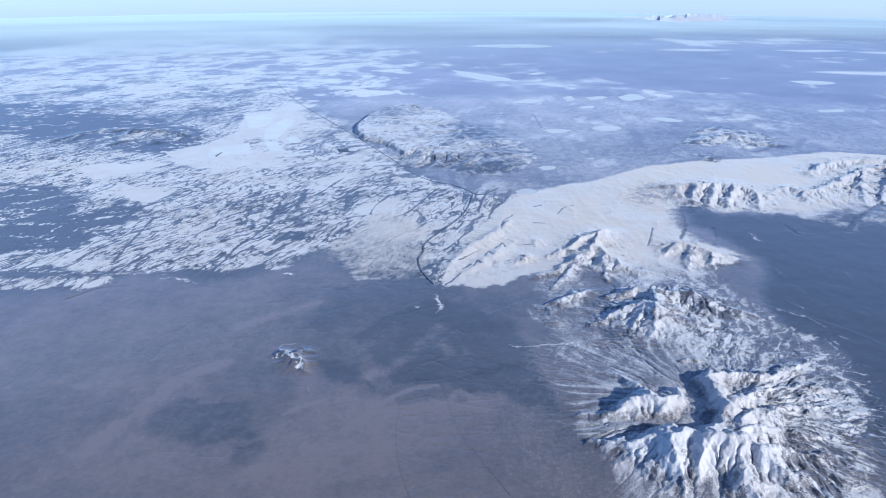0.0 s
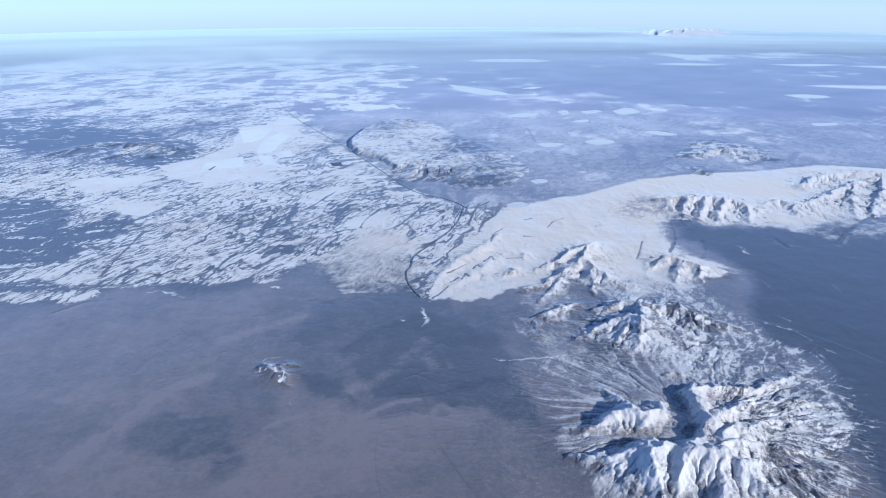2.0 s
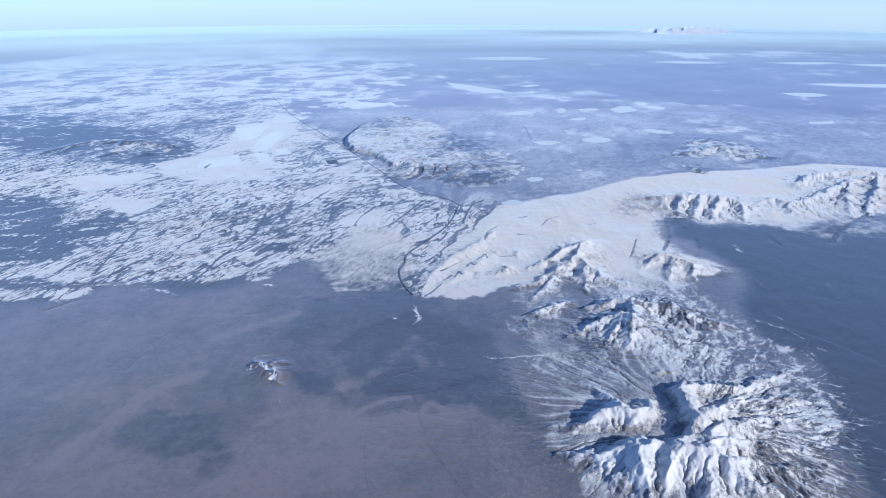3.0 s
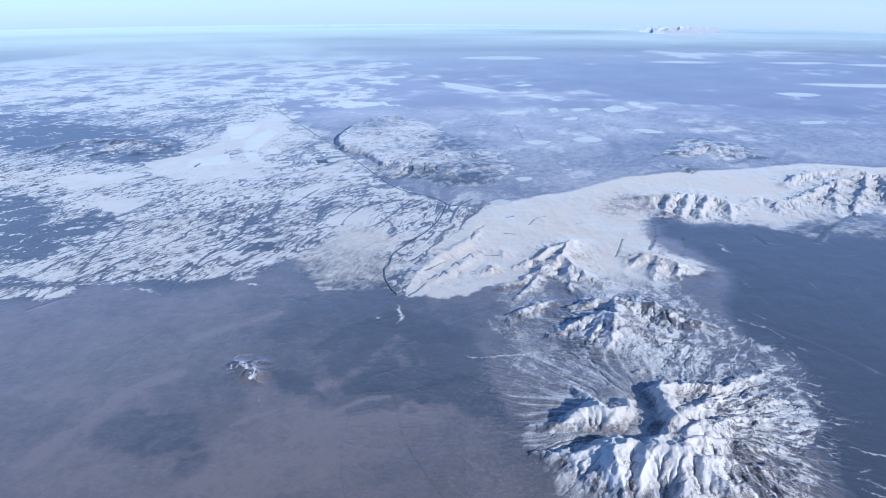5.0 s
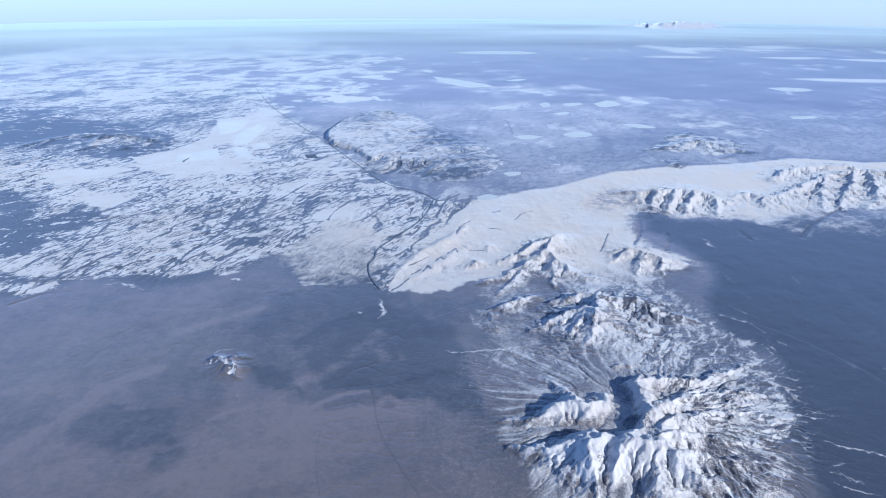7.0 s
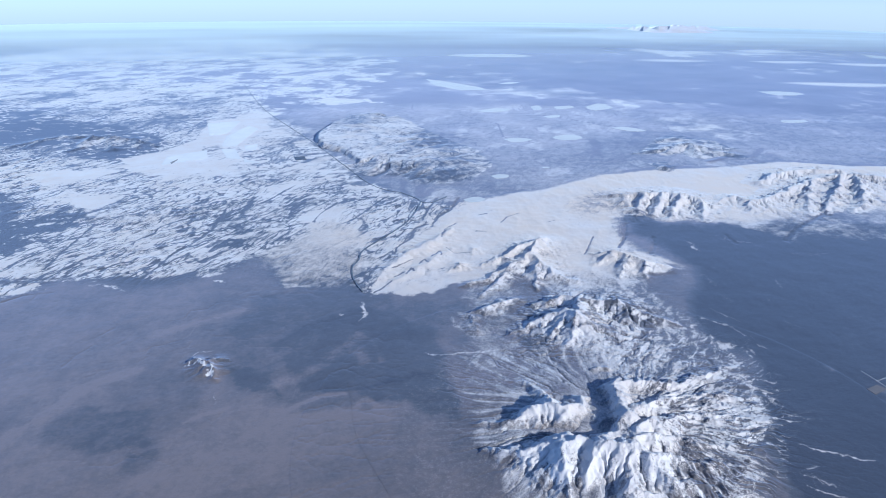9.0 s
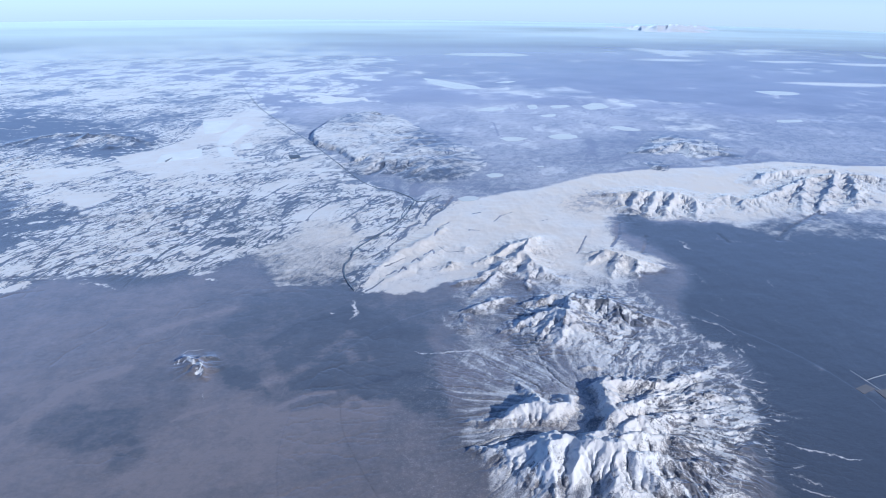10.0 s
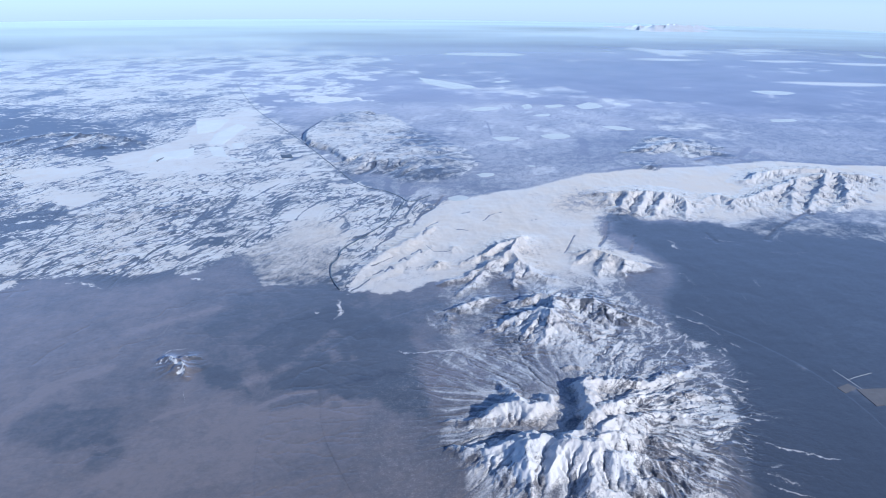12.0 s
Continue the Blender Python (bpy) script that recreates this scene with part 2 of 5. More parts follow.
STREAKS += (
    ([(89.7, 140.6), (93.7, 143.0), (95.9, 141.8), (103.4, 139.0)], 0.5, 0.35),
    ([(81.6, 132.3), (84.8, 130.7), (86.6, 126.3)], 0.5, 0.8),
    ([(92.4, 130.3), (94.8, 128.7), (98.1, 127.7), (101.0, 126.1), (107.4, 125.2)], 0.4, 0.9),
    ([(88.1, 120.0), (91.4, 117.4), (94.2, 116.0)], 0.5, 0.5),
    ([(87.0, 115.9), (91.2, 113.9), (95.5, 112.3)], 0.3, 0.6),
    ([(88.4, 120.6), (93.4, 122.8)], 0.3, 0.4),
    ([(92.3, 197.1), (98.9, 191.3), (101.7, 185.7), (104.7, 182.8)], 0.7, 0.55),
    ([(98.5, 203.3), (104.2, 195.2), (106.1, 191.3)], 0.5, 0.35),
    ([(103.9, 179.3), (105.8, 174.7)], 0.5, 0.6),
)
STREAKS += (
    ([(100.3, 176.9), (101.1, 172.7)], 0.4, 0.5),
    ([(96.3, 234.3), (106.9, 229.1), (108.9, 219.2)], 1.2, 0.3),
    ([(112.8, 267.8), (113.7, 257.9), (114.3, 253.5)], 1.2, 0.5),
    ([(131.6, 226.8), (130.9, 219.4)], 0.8, 0.3),
    ([(8.4, 263.6), (17.9, 267.0), (27.1, 251.0)], 1.2, 0.3),
    ([(106.9, 214.4), (108.5, 209.0), (105.0, 203.4)], 0.5, 0.3),
    ([(111.2, 240.0), (117.5, 234.5), (120.2, 224.2)], 0.8, 0.25),
    ([(121.5, 212.3), (121.1, 205.6)], 0.5, 0.25),
    ([(119.8, 197.3), (120.4, 191.4), (124.7, 189.6)], 0.5, 0.22),
    ([(96.7, 151.7), (102.6, 154.4), (105.6, 151.8)], 0.4, 0.2),
    ([(97.9, 143.0), (105.7, 144.2)], 0.4, 0.2),
)
STREAKS += (
    ([(127.5, 274.9), (133.0, 268.0), (143.9, 263.4)], 1.2, 0.3),
    ([(146.0, 258.3), (154.3, 252.1), (169.6, 255.4)], 1.2, 0.25),
    ([(10, 2487), (239, 2634), (633, 2716)], 45, 1.0),
    ([(959, 2401), (1091, 2357), (1311, 2454)], 45, 0.9),
    ([(1471, 2676), (1850, 2871)], 40, 0.8),
    ([(-738, 1809), (-596, 1813)], 30, 0.9),
    ([(-527, 1683), (-466, 1702)], 20, 0.8),
    ([(-1894, 2709), (-1337, 2895), (-729, 2530)], 60, 0.8),
    ([(-599, 2199), (-147, 2194)], 45, 0.7),
)
STREAKS += (([(405, 800), (470, 786), (545, 792)], 20, 1.0), ([(590, 1052), (640, 1040), (720, 1046)], 26, 1.0), ([(300, 1060), (352, 1066), (420, 1062)], 30, 0.8), ([(480, 1075), (530, 1068), (600, 1078)], 24, 0.9))
# dark gullies and creek cuts: width, depth
GULLIES = (
    ([(-25.5, 294.0), (-23.4, 283.1), (-24.2, 271.5), (-26.4, 266.7)], 1.6, 1.6),
    ([(-10, 357), (-10, 340), (-7, 330)], 1.8, 1.5),
    ([(1, 349), (-2, 336), (1, 328), (5, 340)], 2.6, 1.6),
    ([(-28, 356), (-26, 367), (-21, 374), (-20, 389)], 1.8, 1.2),
    ([(8, 326), (4, 308), (1.5, 292.6)], 0.9, 1.0),
    ([(19, 326), (15, 308), (8.8, 296.7), (5.5, 283.3)], 1.0, 1.1),
    ([(4.0, 286.3), (-1.0, 281.0), (-3.3, 266.8), (-7.8, 257.0), (-8.7, 249.6)], 1.0, 1.1),
    ([(-40, 318), (-46, 300), (-47.1, 288.4)], 0.9, 0.9),
)
GULLIES += (
    ([(-29.3, 266.7), (-33.3, 260.1), (-36.1, 255.0)], 0.7, 0.7),
    ([(-18, 326), (-25, 305), (-30.3, 290.8), (-36.0, 284.6)], 0.8, 0.8),
    ([(-83, 326), (-82, 307), (-81.9, 298.7)], 1.4, 1.0),
    ([(-67, 348), (-73, 326), (-77, 316)], 0.9, 0.8),
    ([(-91, 305), (-88.9, 277.0), (-92.1, 259.9), (-96.0, 247.5)], 1.0, 1.0),
    ([(-96.0, 247.5), (-96.4, 236.1), (-97.8, 228.1), (-97.2, 215.8)], 0.8, 0.9),
    ([(-142.1, 284.4), (-139.5, 250.4), (-137.5, 233.3)], 0.8, 1.0),
    ([(-123.6, 213.4), (-132.1, 211.1), (-138.7, 202.4)], 0.6, 0.8),
    ([(-152.3, 233.3), (-149.1, 247.4), (-144.8, 256.7)], 0.7, 0.8),
)
GULLIES += (
    ([(-92.4, 196.3), (-92.9, 191.6), (-90.6, 188.5), (-93.2, 183.1), (-94.6, 180.2), (-92.1, 177.2), (-94.8, 171.2), (-95.2, 164.4)], 0.5, 0.25),
    ([(-59.6, 206.8), (-65.0, 205.9), (-66.6, 201.2), (-71.6, 199.6), (-71.9, 194.3), (-75.7, 192.4)], 0.35, 0.5),
    ([(92.8, 289.4), (88.1, 271.0), (82.0, 257.6)], 0.9, 1.0),
    ([(100.1, 271.1), (97.5, 261.0), (93.3, 251.5)], 0.9, 0.8),
    ([(74.4, 270.8), (69.6, 257.5), (66.5, 250.1)], 0.6, 0.6),
    ([(116, 463), (112, 437), (108, 421)], 3.0, 1.5),
    ([(157, 515), (151, 483)], 3.0, 1.2),
    ([(223, 444), (209, 423), (189, 418), (174, 407)], 2.5, 1.0),
)
GULLIES += (
    ([(9.9, 266.9), (11.8, 278.9), (16.6, 287.2)], 0.9, 0.7),
    ([(-2.5, 229.4), (-1.3, 234.7), (0.0, 231.5)], 0.9, 0.4),
    ([(1.7, 239.2), (3.5, 243.7), (4.8, 240.3)], 0.8, 0.4),
    ([(6.2, 246.1), (9.5, 252.7), (10.2, 247.9)], 0.8, 0.4),
    ([(-7.0, 227.3), (-3.9, 231.0)], 0.7, 0.3),
    ([(-5.5, 257.0), (-2.1, 258.3)], 0.6, 0.3),
    ([(-8.2, 234.7), (-4.1, 239.1), (-0.9, 243.7)], 0.5, 0.3),
    ([(-13.4, 213.7), (-10.7, 217.4), (-7.9, 223.3)], 0.6, 0.4),
    ([(11.7, 257.1), (14.8, 250.9), (21.5, 250.9)], 0.5, 0.3),
    ([(57.2, 289.1), (61.5, 291.4)], 0.5, 0.3),
    ([(23.5, 277.5), (29.4, 276.1)], 0.6, 0.3),
)
GULLIES += (
    ([(27.7, 299.3), (31, 301)], 0.7, 0.3),
    ([(46, 301), (40.4, 296.9), (36.9, 288.9)], 0.7, 0.4),
    ([(193, 307), (179.2, 294.4), (166.7, 282.6), (155.7, 268.3)], 1.4, 1.0),
    ([(132.4, 274.9), (132.7, 264.6)], 1.0, 0.6),
)
# pale washes on the bare plain, and dark lava: width and change of tone
WASHES = (
    ([(-37.1, 133.4), (-32.6, 137.8), (-29.9, 142.5), (-26.4, 147.3), (-21.1, 151.2), (-15.3, 152.0)], 0.9, 0.3),
    ([(-93.4, 128.1), (-90.0, 136.6), (-86.8, 147.2), (-83.0, 155.0), (-75.1, 162.1)], 2.2, 0.22),
    ([(-36.3, 153.8), (-31.2, 159.3), (-25.6, 163.7), (-20.2, 173.0), (-16.0, 181.5)], 2.4, 0.16),
    ([(-13.8, 174.7), (-11.5, 168.3)], 2.0, 0.2),
    ([(-11.9, 146.1), (-9.3, 149.9), (-5.4, 143.7)], 1.2, 0.25),
    ([(-52.7, 138.9), (-49.5, 142.4), (-44.5, 144.8)], 0.7, 0.2),
    ([(-108.8, 151.8), (-106.6, 151.8)], 1.0, 0.35),
    ([(-93.3, 125.7), (-92.4, 126.9)], 0.4, 0.4),
)
WASHES += (
    ([(-25.5, 141.3), (-18.7, 142.5), (-11.7, 142.5), (-3.2, 140.2)], 1.6, 0.2),
    ([(-75.0, 184.9), (-65.0, 192.4), (-55.7, 198.4)], 2.5, 0.15),
    ([(-29.6, 181.4), (-36.6, 173.0)], 2.5, 0.12),
    ([(-16.2, 185.0), (-10.8, 179.8), (-7.0, 168.3)], 1.0, 0.1),
    ([(101.2, 160.5), (102.9, 159.4)], 0.8, 0.4),
    ([(118.1, 165.9), (118.9, 164.4)], 0.9, 0.4),
    ([(128.1, 154.6), (133.7, 151.9)], 3.0, 0.35),
)
LAVA = (
    [(-85.1, 143.5), (-81.2, 151.1), (-63.5, 142.4), (-59.2, 130.2), (-70.1, 128.1), (-84.8, 134.4)], [(-61.1, 128.2), (-55.3, 128.2), (-52.8, 118.7), (-59.5, 120.5)],
    [(-38.1, 181.4), (-17.1, 196.5), (8.0, 185.1), (9.8, 151.3), (-12.4, 153.9), (-27.7, 156.5)], [(32.6, 181.7), (44.0, 183.5), (40.4, 173.3), (32.0, 172.3)],
    [(-12.6, 156.6), (11.4, 154.0), (13.0, 134.6), (2.3, 141.4), (-12.0, 147.4)], [(-51.8, 168.2), (-41.6, 165.2), (-33.3, 153.8), (-42.5, 155.1)],
)

# crests with their heights
MASSIF_CRESTS = [
    [(14.7, 124.4, 0.76), (21.1, 125.9, 2.7), (27.0, 123.9, 3.8), (32.5, 123.5, 4.9), (35.8, 123.4, 6.5), (40.3, 124.4, 6.5), (43.2, 122.4, 6.2), (45.2, 122.6, 7.1), (48.3, 121.6, 7.4), (51.3, 121.3, 6.8), (53.5, 117.9, 6.1)],
    [(35.8, 123.4, 6.5), (34.9, 118.7, 5.8), (35.7, 114.1, 4), (35.9, 108.7, 2.3)],
    [(45.2, 122.6, 7.1), (42.0, 119.4, 5.9), (39.8, 115.5, 4.3), (38.7, 111.9, 3)],
    [(51.3, 121.3, 6.8), (49.1, 115.8, 5.6), (48.3, 110.7, 4.1), (48.1, 106.4, 3)],
]
MASSIF_CRESTS += [
    [(32.5, 123.5, 4.9), (30.5, 119.2, 3.5), (27.0, 115.8, 2.3), (24.9, 111.5, 1.2)],
    [(45.2, 122.6, 7.1), (48.6, 128.7, 6.8), (52.1, 133.5, 6.5), (52.9, 141.3, 5.9), (53.5, 148.2, 5.5), (59.1, 161.2, 2.6), (65.1, 171.3, 1.2), (69.0, 181.2, 0.4)],
    [(14.4, 136.4, 1.1), (21.0, 135.8, 2.1), (26.9, 135.4, 3.5), (31.3, 137.7, 4.9), (36.3, 139.3, 5.6), (39.7, 137.8, 5.5), (43.5, 138.3, 5.2), (46.1, 136.0, 4.7)],
    [(43.5, 138.3, 5.2), (44.0, 143.0, 4.9), (47.1, 144.9, 4.3)],
]
MASSIF_CRESTS += [
    [(36.3, 139.3, 5.6), (35.2, 147.4, 3.5), (32.0, 153.2, 2.3), (25.1, 157.1, 1.2), (17.9, 160.1, 0.53)],
    [(52.1, 133.5, 6.5), (58.3, 138.2, 5.6), (66.6, 144.0, 5), (75.4, 147.9, 4.1), (82.8, 148.1, 2.7), (91.5, 147.5, 0.76)],
    [(53.5, 148.2, 5.5), (62.9, 151.3, 4.4), (70.9, 153.1, 3.8), (79.6, 157.7, 2.7), (88.3, 163.4, 1.4), (97.3, 165.6, 0.46)],
    [(53.6, 128.2, 6.4), (61.2, 133.0, 5.3), (68.7, 136.5, 4.4), (75.7, 138.6, 3.5), (83.9, 139.4, 2), (91.7, 139.3, 0.46)],
]
MASSIF_CRESTS += [
    [(53.5, 117.9, 6.1), (58.2, 120.6, 5.3), (62.8, 120.0, 4.4), (68.6, 120.3, 3.2), (75.9, 121.0, 1.7), (82.8, 121.8, 0.46)],
    [(53.5, 117.9, 6.1), (56.1, 114.4, 4.6), (60.5, 114.1, 3.8), (66.0, 112.7, 2.7), (72.7, 111.6, 1.2)],
    [(52.6, 125.0, 6.5), (60.4, 127.1, 5), (67.1, 127.4, 4), (73.5, 127.1, 2.7), (83.5, 128.5, 0.76)],
    [(48.3, 110.7, 4.1), (55.6, 110.1, 3.2), (63.4, 109.1, 2)],
    [(59.1, 161.2, 2.6), (51.3, 159.6, 2.7), (45.9, 162.2, 2), (39.4, 160.5, 1.2)],
]
# valleys in the massif's shield: width, depth
MASSIF_VALLEYS = (
    ([(47.0, 129.5), (47.6, 134.5), (48.1, 140.2), (48.4, 146.4), (47.7, 152.2), (45.2, 157.2)], 4.2, 1.8),
    ([(47.4, 132.1), (40.1, 131.9), (33.5, 131.4), (26.7, 129.7), (20.2, 129.3), (15.0, 128.8)], 2.4, 1.2),
    ([(56.0, 135.0), (61.0, 137.9), (64.9, 141.0), (69.2, 145.2), (74.3, 149.1), (77.3, 151.3)], 1.8, 1.1),
    ([(53.5, 123.1), (57.9, 123.3), (61.2, 122.4), (63.9, 119.9), (66.0, 116.3), (69.6, 113.7), (73.4, 112.0)], 1.5, 1.0),
    ([(50.0, 115.9), (53.0, 112.8), (55.9, 111.2), (61.4, 110.5), (67.6, 109.3)], 1.6, 1.0),
    ([(72.4, 137.1), (68.5, 134.9), (65.6, 129.5), (62.0, 123.4)], 1.3, 0.9),
)
MASSIF_VALLEYS += (
    ([(81.1, 152.9), (75.7, 148.1), (72.6, 142.6)], 1.3, 0.8),
    ([(55.6, 153.8), (58.0, 160.4), (61.1, 167.4), (64.7, 173.9)], 1.9, 1.1),
    ([(70.7, 153.9), (71.3, 160.5), (71.9, 166.5)], 1.3, 0.7),
    ([(47.6, 114.2), (42.4, 112.1), (37.6, 109.2)], 2.2, 1.3),
    ([(35.0, 123.3), (31.2, 119.9), (26.3, 116.2), (22.4, 113.8)], 1.8, 0.8),
    ([(41.2, 145.4), (36.1, 144.8), (30.4, 144.1), (23.1, 142.3), (16.8, 141.6)], 1.4, 0.7),
    ([(42.7, 162.6), (35.0, 162.6), (26.9, 159.6)], 1.4, 0.6),
    ([(53.7, 129.4), (58.3, 127.8), (64.1, 126.4), (71.3, 125.4), (76.7, 123.5)], 1.2, 0.6),
)
MASSIF_VALLEYS += (
    ([(71.8, 139.0), (77.4, 139.5), (82.0, 137.6), (87.4, 135.0)], 1.0, 0.5),
    ([(78.1, 147.6), (81.3, 145.1), (85.7, 142.6), (90.8, 141.7)], 1.0, 0.5),
)
PEAK_CRESTS = [
    [(30.8, 181.1, 0.7), (37.7, 187.6, 2.3), (43.2, 189.8, 3.9), (48.7, 191.0, 4.9), (51.2, 186.9, 5.6), (52.5, 183.3, 4), (53.8, 178.5, 1.8)],
    [(40.2, 202.2, 1.4), (45.7, 202.7, 3.2), (51.4, 203.7, 4), (55.3, 200.3, 4.4), (51.2, 186.9, 5.6)],
    [(55.3, 200.3, 4.4), (60.8, 200.3, 4), (67.1, 199.9, 4.2), (71.2, 195.0, 3), (77.2, 193.4, 1.8), (84.1, 189.8, 0.7)],
    [(48.7, 191.0, 4.9), (45.6, 184.2, 3.5), (42.2, 179.2, 1.8)], [(51.2, 186.9, 5.6), (49.1, 180.6, 3.5), (47.0, 174.4, 1.8)], [(67.1, 199.9, 4.2), (67.9, 192.4, 2.3), (70.4, 185.7, 0.88)],
    [(16.5, 195.6, 0.53), (23.1, 198.3, 1.6), (31.0, 203.7, 2.3), (36.4, 207.8, 1.2)], [(20.0, 194.3, 1.2), (19.8, 185.4, 0.88)],
]
SADDLE_CRESTS = [
    [(18.2, 219.5, 0.66), (27.7, 224.9, 1.6), (35.9, 233.6, 2.4), (43.7, 243.5, 3), (49.4, 258.7, 3.4), (53.3, 264.4, 2.3)],
    [(35.9, 233.6, 2.4), (30.2, 220.6, 1.3), (23.3, 210.2, 0.66)], [(35.3, 246.0, 2), (43.1, 254.6, 3), (49.4, 258.7, 3.4)],
    [(43.7, 243.5, 3), (46.8, 236.2, 3.2), (49.8, 229.4, 2.4), (54.1, 224.7, 1.3), (61.8, 222.5, 0.53)], [(46.8, 236.2, 3.2), (44.2, 226.6, 2), (43.6, 216.7, 0.92)],
    [(37.7, 239.0, 2), (34.0, 244.0, 1.6), (24.7, 237.4, 0.79)], [(11.7, 231.7, 0.4), (17.3, 237.9, 1.5), (20.6, 233.6, 0.53)],
]
EAST_SADDLE_CRESTS = [
    [(67.7, 249.6, 0.66), (72.1, 248.2, 1.7), (78.4, 247.3, 2.8), (82.5, 242.7, 3), (87.7, 238.2, 2.5), (95.8, 236.5, 0.92)],
    [(78.4, 247.3, 2.8), (72.8, 242.3, 1.7), (68.9, 239.1, 0.66)], [(82.5, 242.7, 3), (77.7, 232.9, 1.7), (75.2, 227.4, 0.66)], [(87.7, 238.2, 2.5), (84.6, 231.2, 1.3), (85.3, 226.7, 0.53)],
]
RANGE_CRESTS = [
    [(91.3, 330.0, 1.1), (100.5, 327.7, 2.7), (111.4, 326.8, 3.6), (121.3, 327.2, 4.1), (129.1, 325.3, 4.1), (136.4, 318.4, 3.3), (142.7, 312.9, 1.6)],
    [(111.4, 326.8, 3.6), (104.4, 310.5, 2.2), (101.2, 300.7, 0.84)],
    [(100.5, 327.7, 2.7), (99.8, 314.8, 1.4)],
    [(130.5, 325.3, 4.1), (120.5, 307.3, 2.4), (114.4, 295.1, 0.84)],
    [(136.4, 318.4, 3.3), (133.2, 303.9, 1.6), (129.3, 292.1, 0.55)],
    [(121.3, 327.2, 4.1), (112.5, 307.9, 2.2), (108.5, 299.2, 0.84)],
]
RANGE_CRESTS += [
    [(145.6, 320.0, 1.4), (157.2, 327.9, 2), (162.3, 320.5, 2.2), (171.2, 321.9, 2.4), (192.2, 341.4, 2.7), (213.7, 359.9, 3.3), (233.0, 366.9, 3.8), (252.9, 363.6, 3.8)],
    [(213.7, 359.9, 3.3), (195.3, 327.8, 2.2), (184.4, 304.4, 0.84)],
    [(233.0, 366.9, 3.8), (214.4, 336.6, 2.7), (193.0, 308.1, 1.1)],
    [(238.8, 360.9, 3.8), (223.4, 327.6, 2.4), (207.9, 308.3, 1.1)],
    [(183.1, 356.4, 2.2), (201.6, 372.6, 3.1), (221.3, 379.9, 3.3), (236.9, 379.0, 3.3)],
    [(162.3, 320.5, 2.2), (157.2, 305.8, 1.1)],
]
HILLOCK_CRESTS = [[(-61.9, 165.9, 0.4), (-59.3, 167.3, 1.6), (-55.8, 165.1, 2.2), (-52.8, 161.8, 2), (-51.0, 158.1, 0.4)], [(-55.8, 165.1, 2.2), (-53.4, 168.6, 1.2), (-50.0, 167.7, 0.3)]]
LEFT_HILL_CRESTS = [[(-268.4, 427.8, 0.7), (-259.2, 458.9, 1.4), (-248.1, 467.7, 1.5), (-229.2, 465.1, 2.4), (-216.6, 463.1, 2.4), (-197.7, 459.3, 2), (-171.2, 438.3, 0.42)], [(-229.2, 465.1, 2.4), (-220.7, 434.1, 1.4), (-225.4, 421.2, 0.7)], [(-216.6, 463.1, 2.4), (-198.5, 429.1, 1.4)], [(-259.2, 458.9, 1.4), (-253.9, 427.7, 0.7)], [(-197.7, 459.3, 2), (-184.9, 435.8, 0.98)]]
PLATEAU_CRESTS = [[(-42.9, 549.1, 1.6), (-61.5, 513.3, 3.6), (-67.4, 477.5, 4.6), (-68.9, 446.7, 5), (-61.4, 424.4, 5), (-46.1, 407.7, 5.2), (-37.2, 391.9, 4.8), (-29.2, 372.9, 4.2)],
    [(-46.1, 407.7, 5.2), (-29.0, 408.7, 5), (-11.3, 387.6, 5.2), (1.9, 384.4, 5), (15.3, 396.8, 4.4), (27.6, 422.3, 2)], [(-11.3, 387.6, 5.2), (-12.4, 371.6, 2.6)], [(1.9, 384.4, 5), (4.9, 366.5, 3), (11.0, 358.5, 1)], [(15.3, 396.8, 4.4), (19.4, 375.2, 2.4), (20.5, 365.7, 1)],
    [(-61.5, 513.3, 3.6), (-34.1, 484.9, 4), (-9.2, 451.9, 4), (20.0, 428.4, 2.8)], [(-63.4, 461.7, 4.6), (-38.5, 439.9, 4.6), (-15.6, 419.1, 4.8), (5.4, 411.6, 4.4)]]
PLATEAU = [(-39, 564), (-61, 548), (-71, 514), (-76, 480), (-74, 458), (-66, 437), (-52, 424), (-41, 400), (-30, 376), (-22, 379), (-16, 377), (-8, 379), (2, 362), (13, 362), (21, 369), (31, 395), (24, 431), (6, 462), (-19, 519)]
PLATEAU_BRINK = [(-39, 564), (-61, 548), (-71, 514), (-76, 480), (-74, 458), (-66, 437), (-52, 424), (-43, 406)]
PLATEAU_MID = -16
EAST_HILL_CRESTS = [[(130.6, 423.6, 0.6), (147.9, 433.8, 2), (165.0, 446.7, 3), (178.7, 447.1, 4.5), (183.6, 431.9, 2.6), (200.7, 420.6, 0.9)], [(160.1, 466.0, 1.2), (176.0, 473.0, 2.2)], [(178.7, 447.1, 4.5), (172.8, 422.3, 1.8)], [(134.8, 386.2, 0.96), (140.8, 389.9, 2.4), (142.7, 383.3, 0.72)], [(165.0, 446.7, 3), (154.5, 426.0, 1.6)]]
FAR_CRESTS = [[(542.5, 2289.4, 6), (523.7, 2043.2, 20), (586.8, 2187.2, 14), (527.0, 1883.3, 27), (622.8, 2105.2, 18), (560.0, 1809.2, 32), (645.5, 1997.1, 24), (622.8, 1839.7, 34), (790.1, 2243.1, 22), (733.3, 2001.8, 28), (971.3, 2538.6, 12), (1078.1, 2703.8, 5)], [(518.8, 2083.8, 8), (562.1, 1949.2, 14), (618.2, 1886.4, 18), (746.5, 2077.6, 14), (885.9, 2264.5, 6)]]
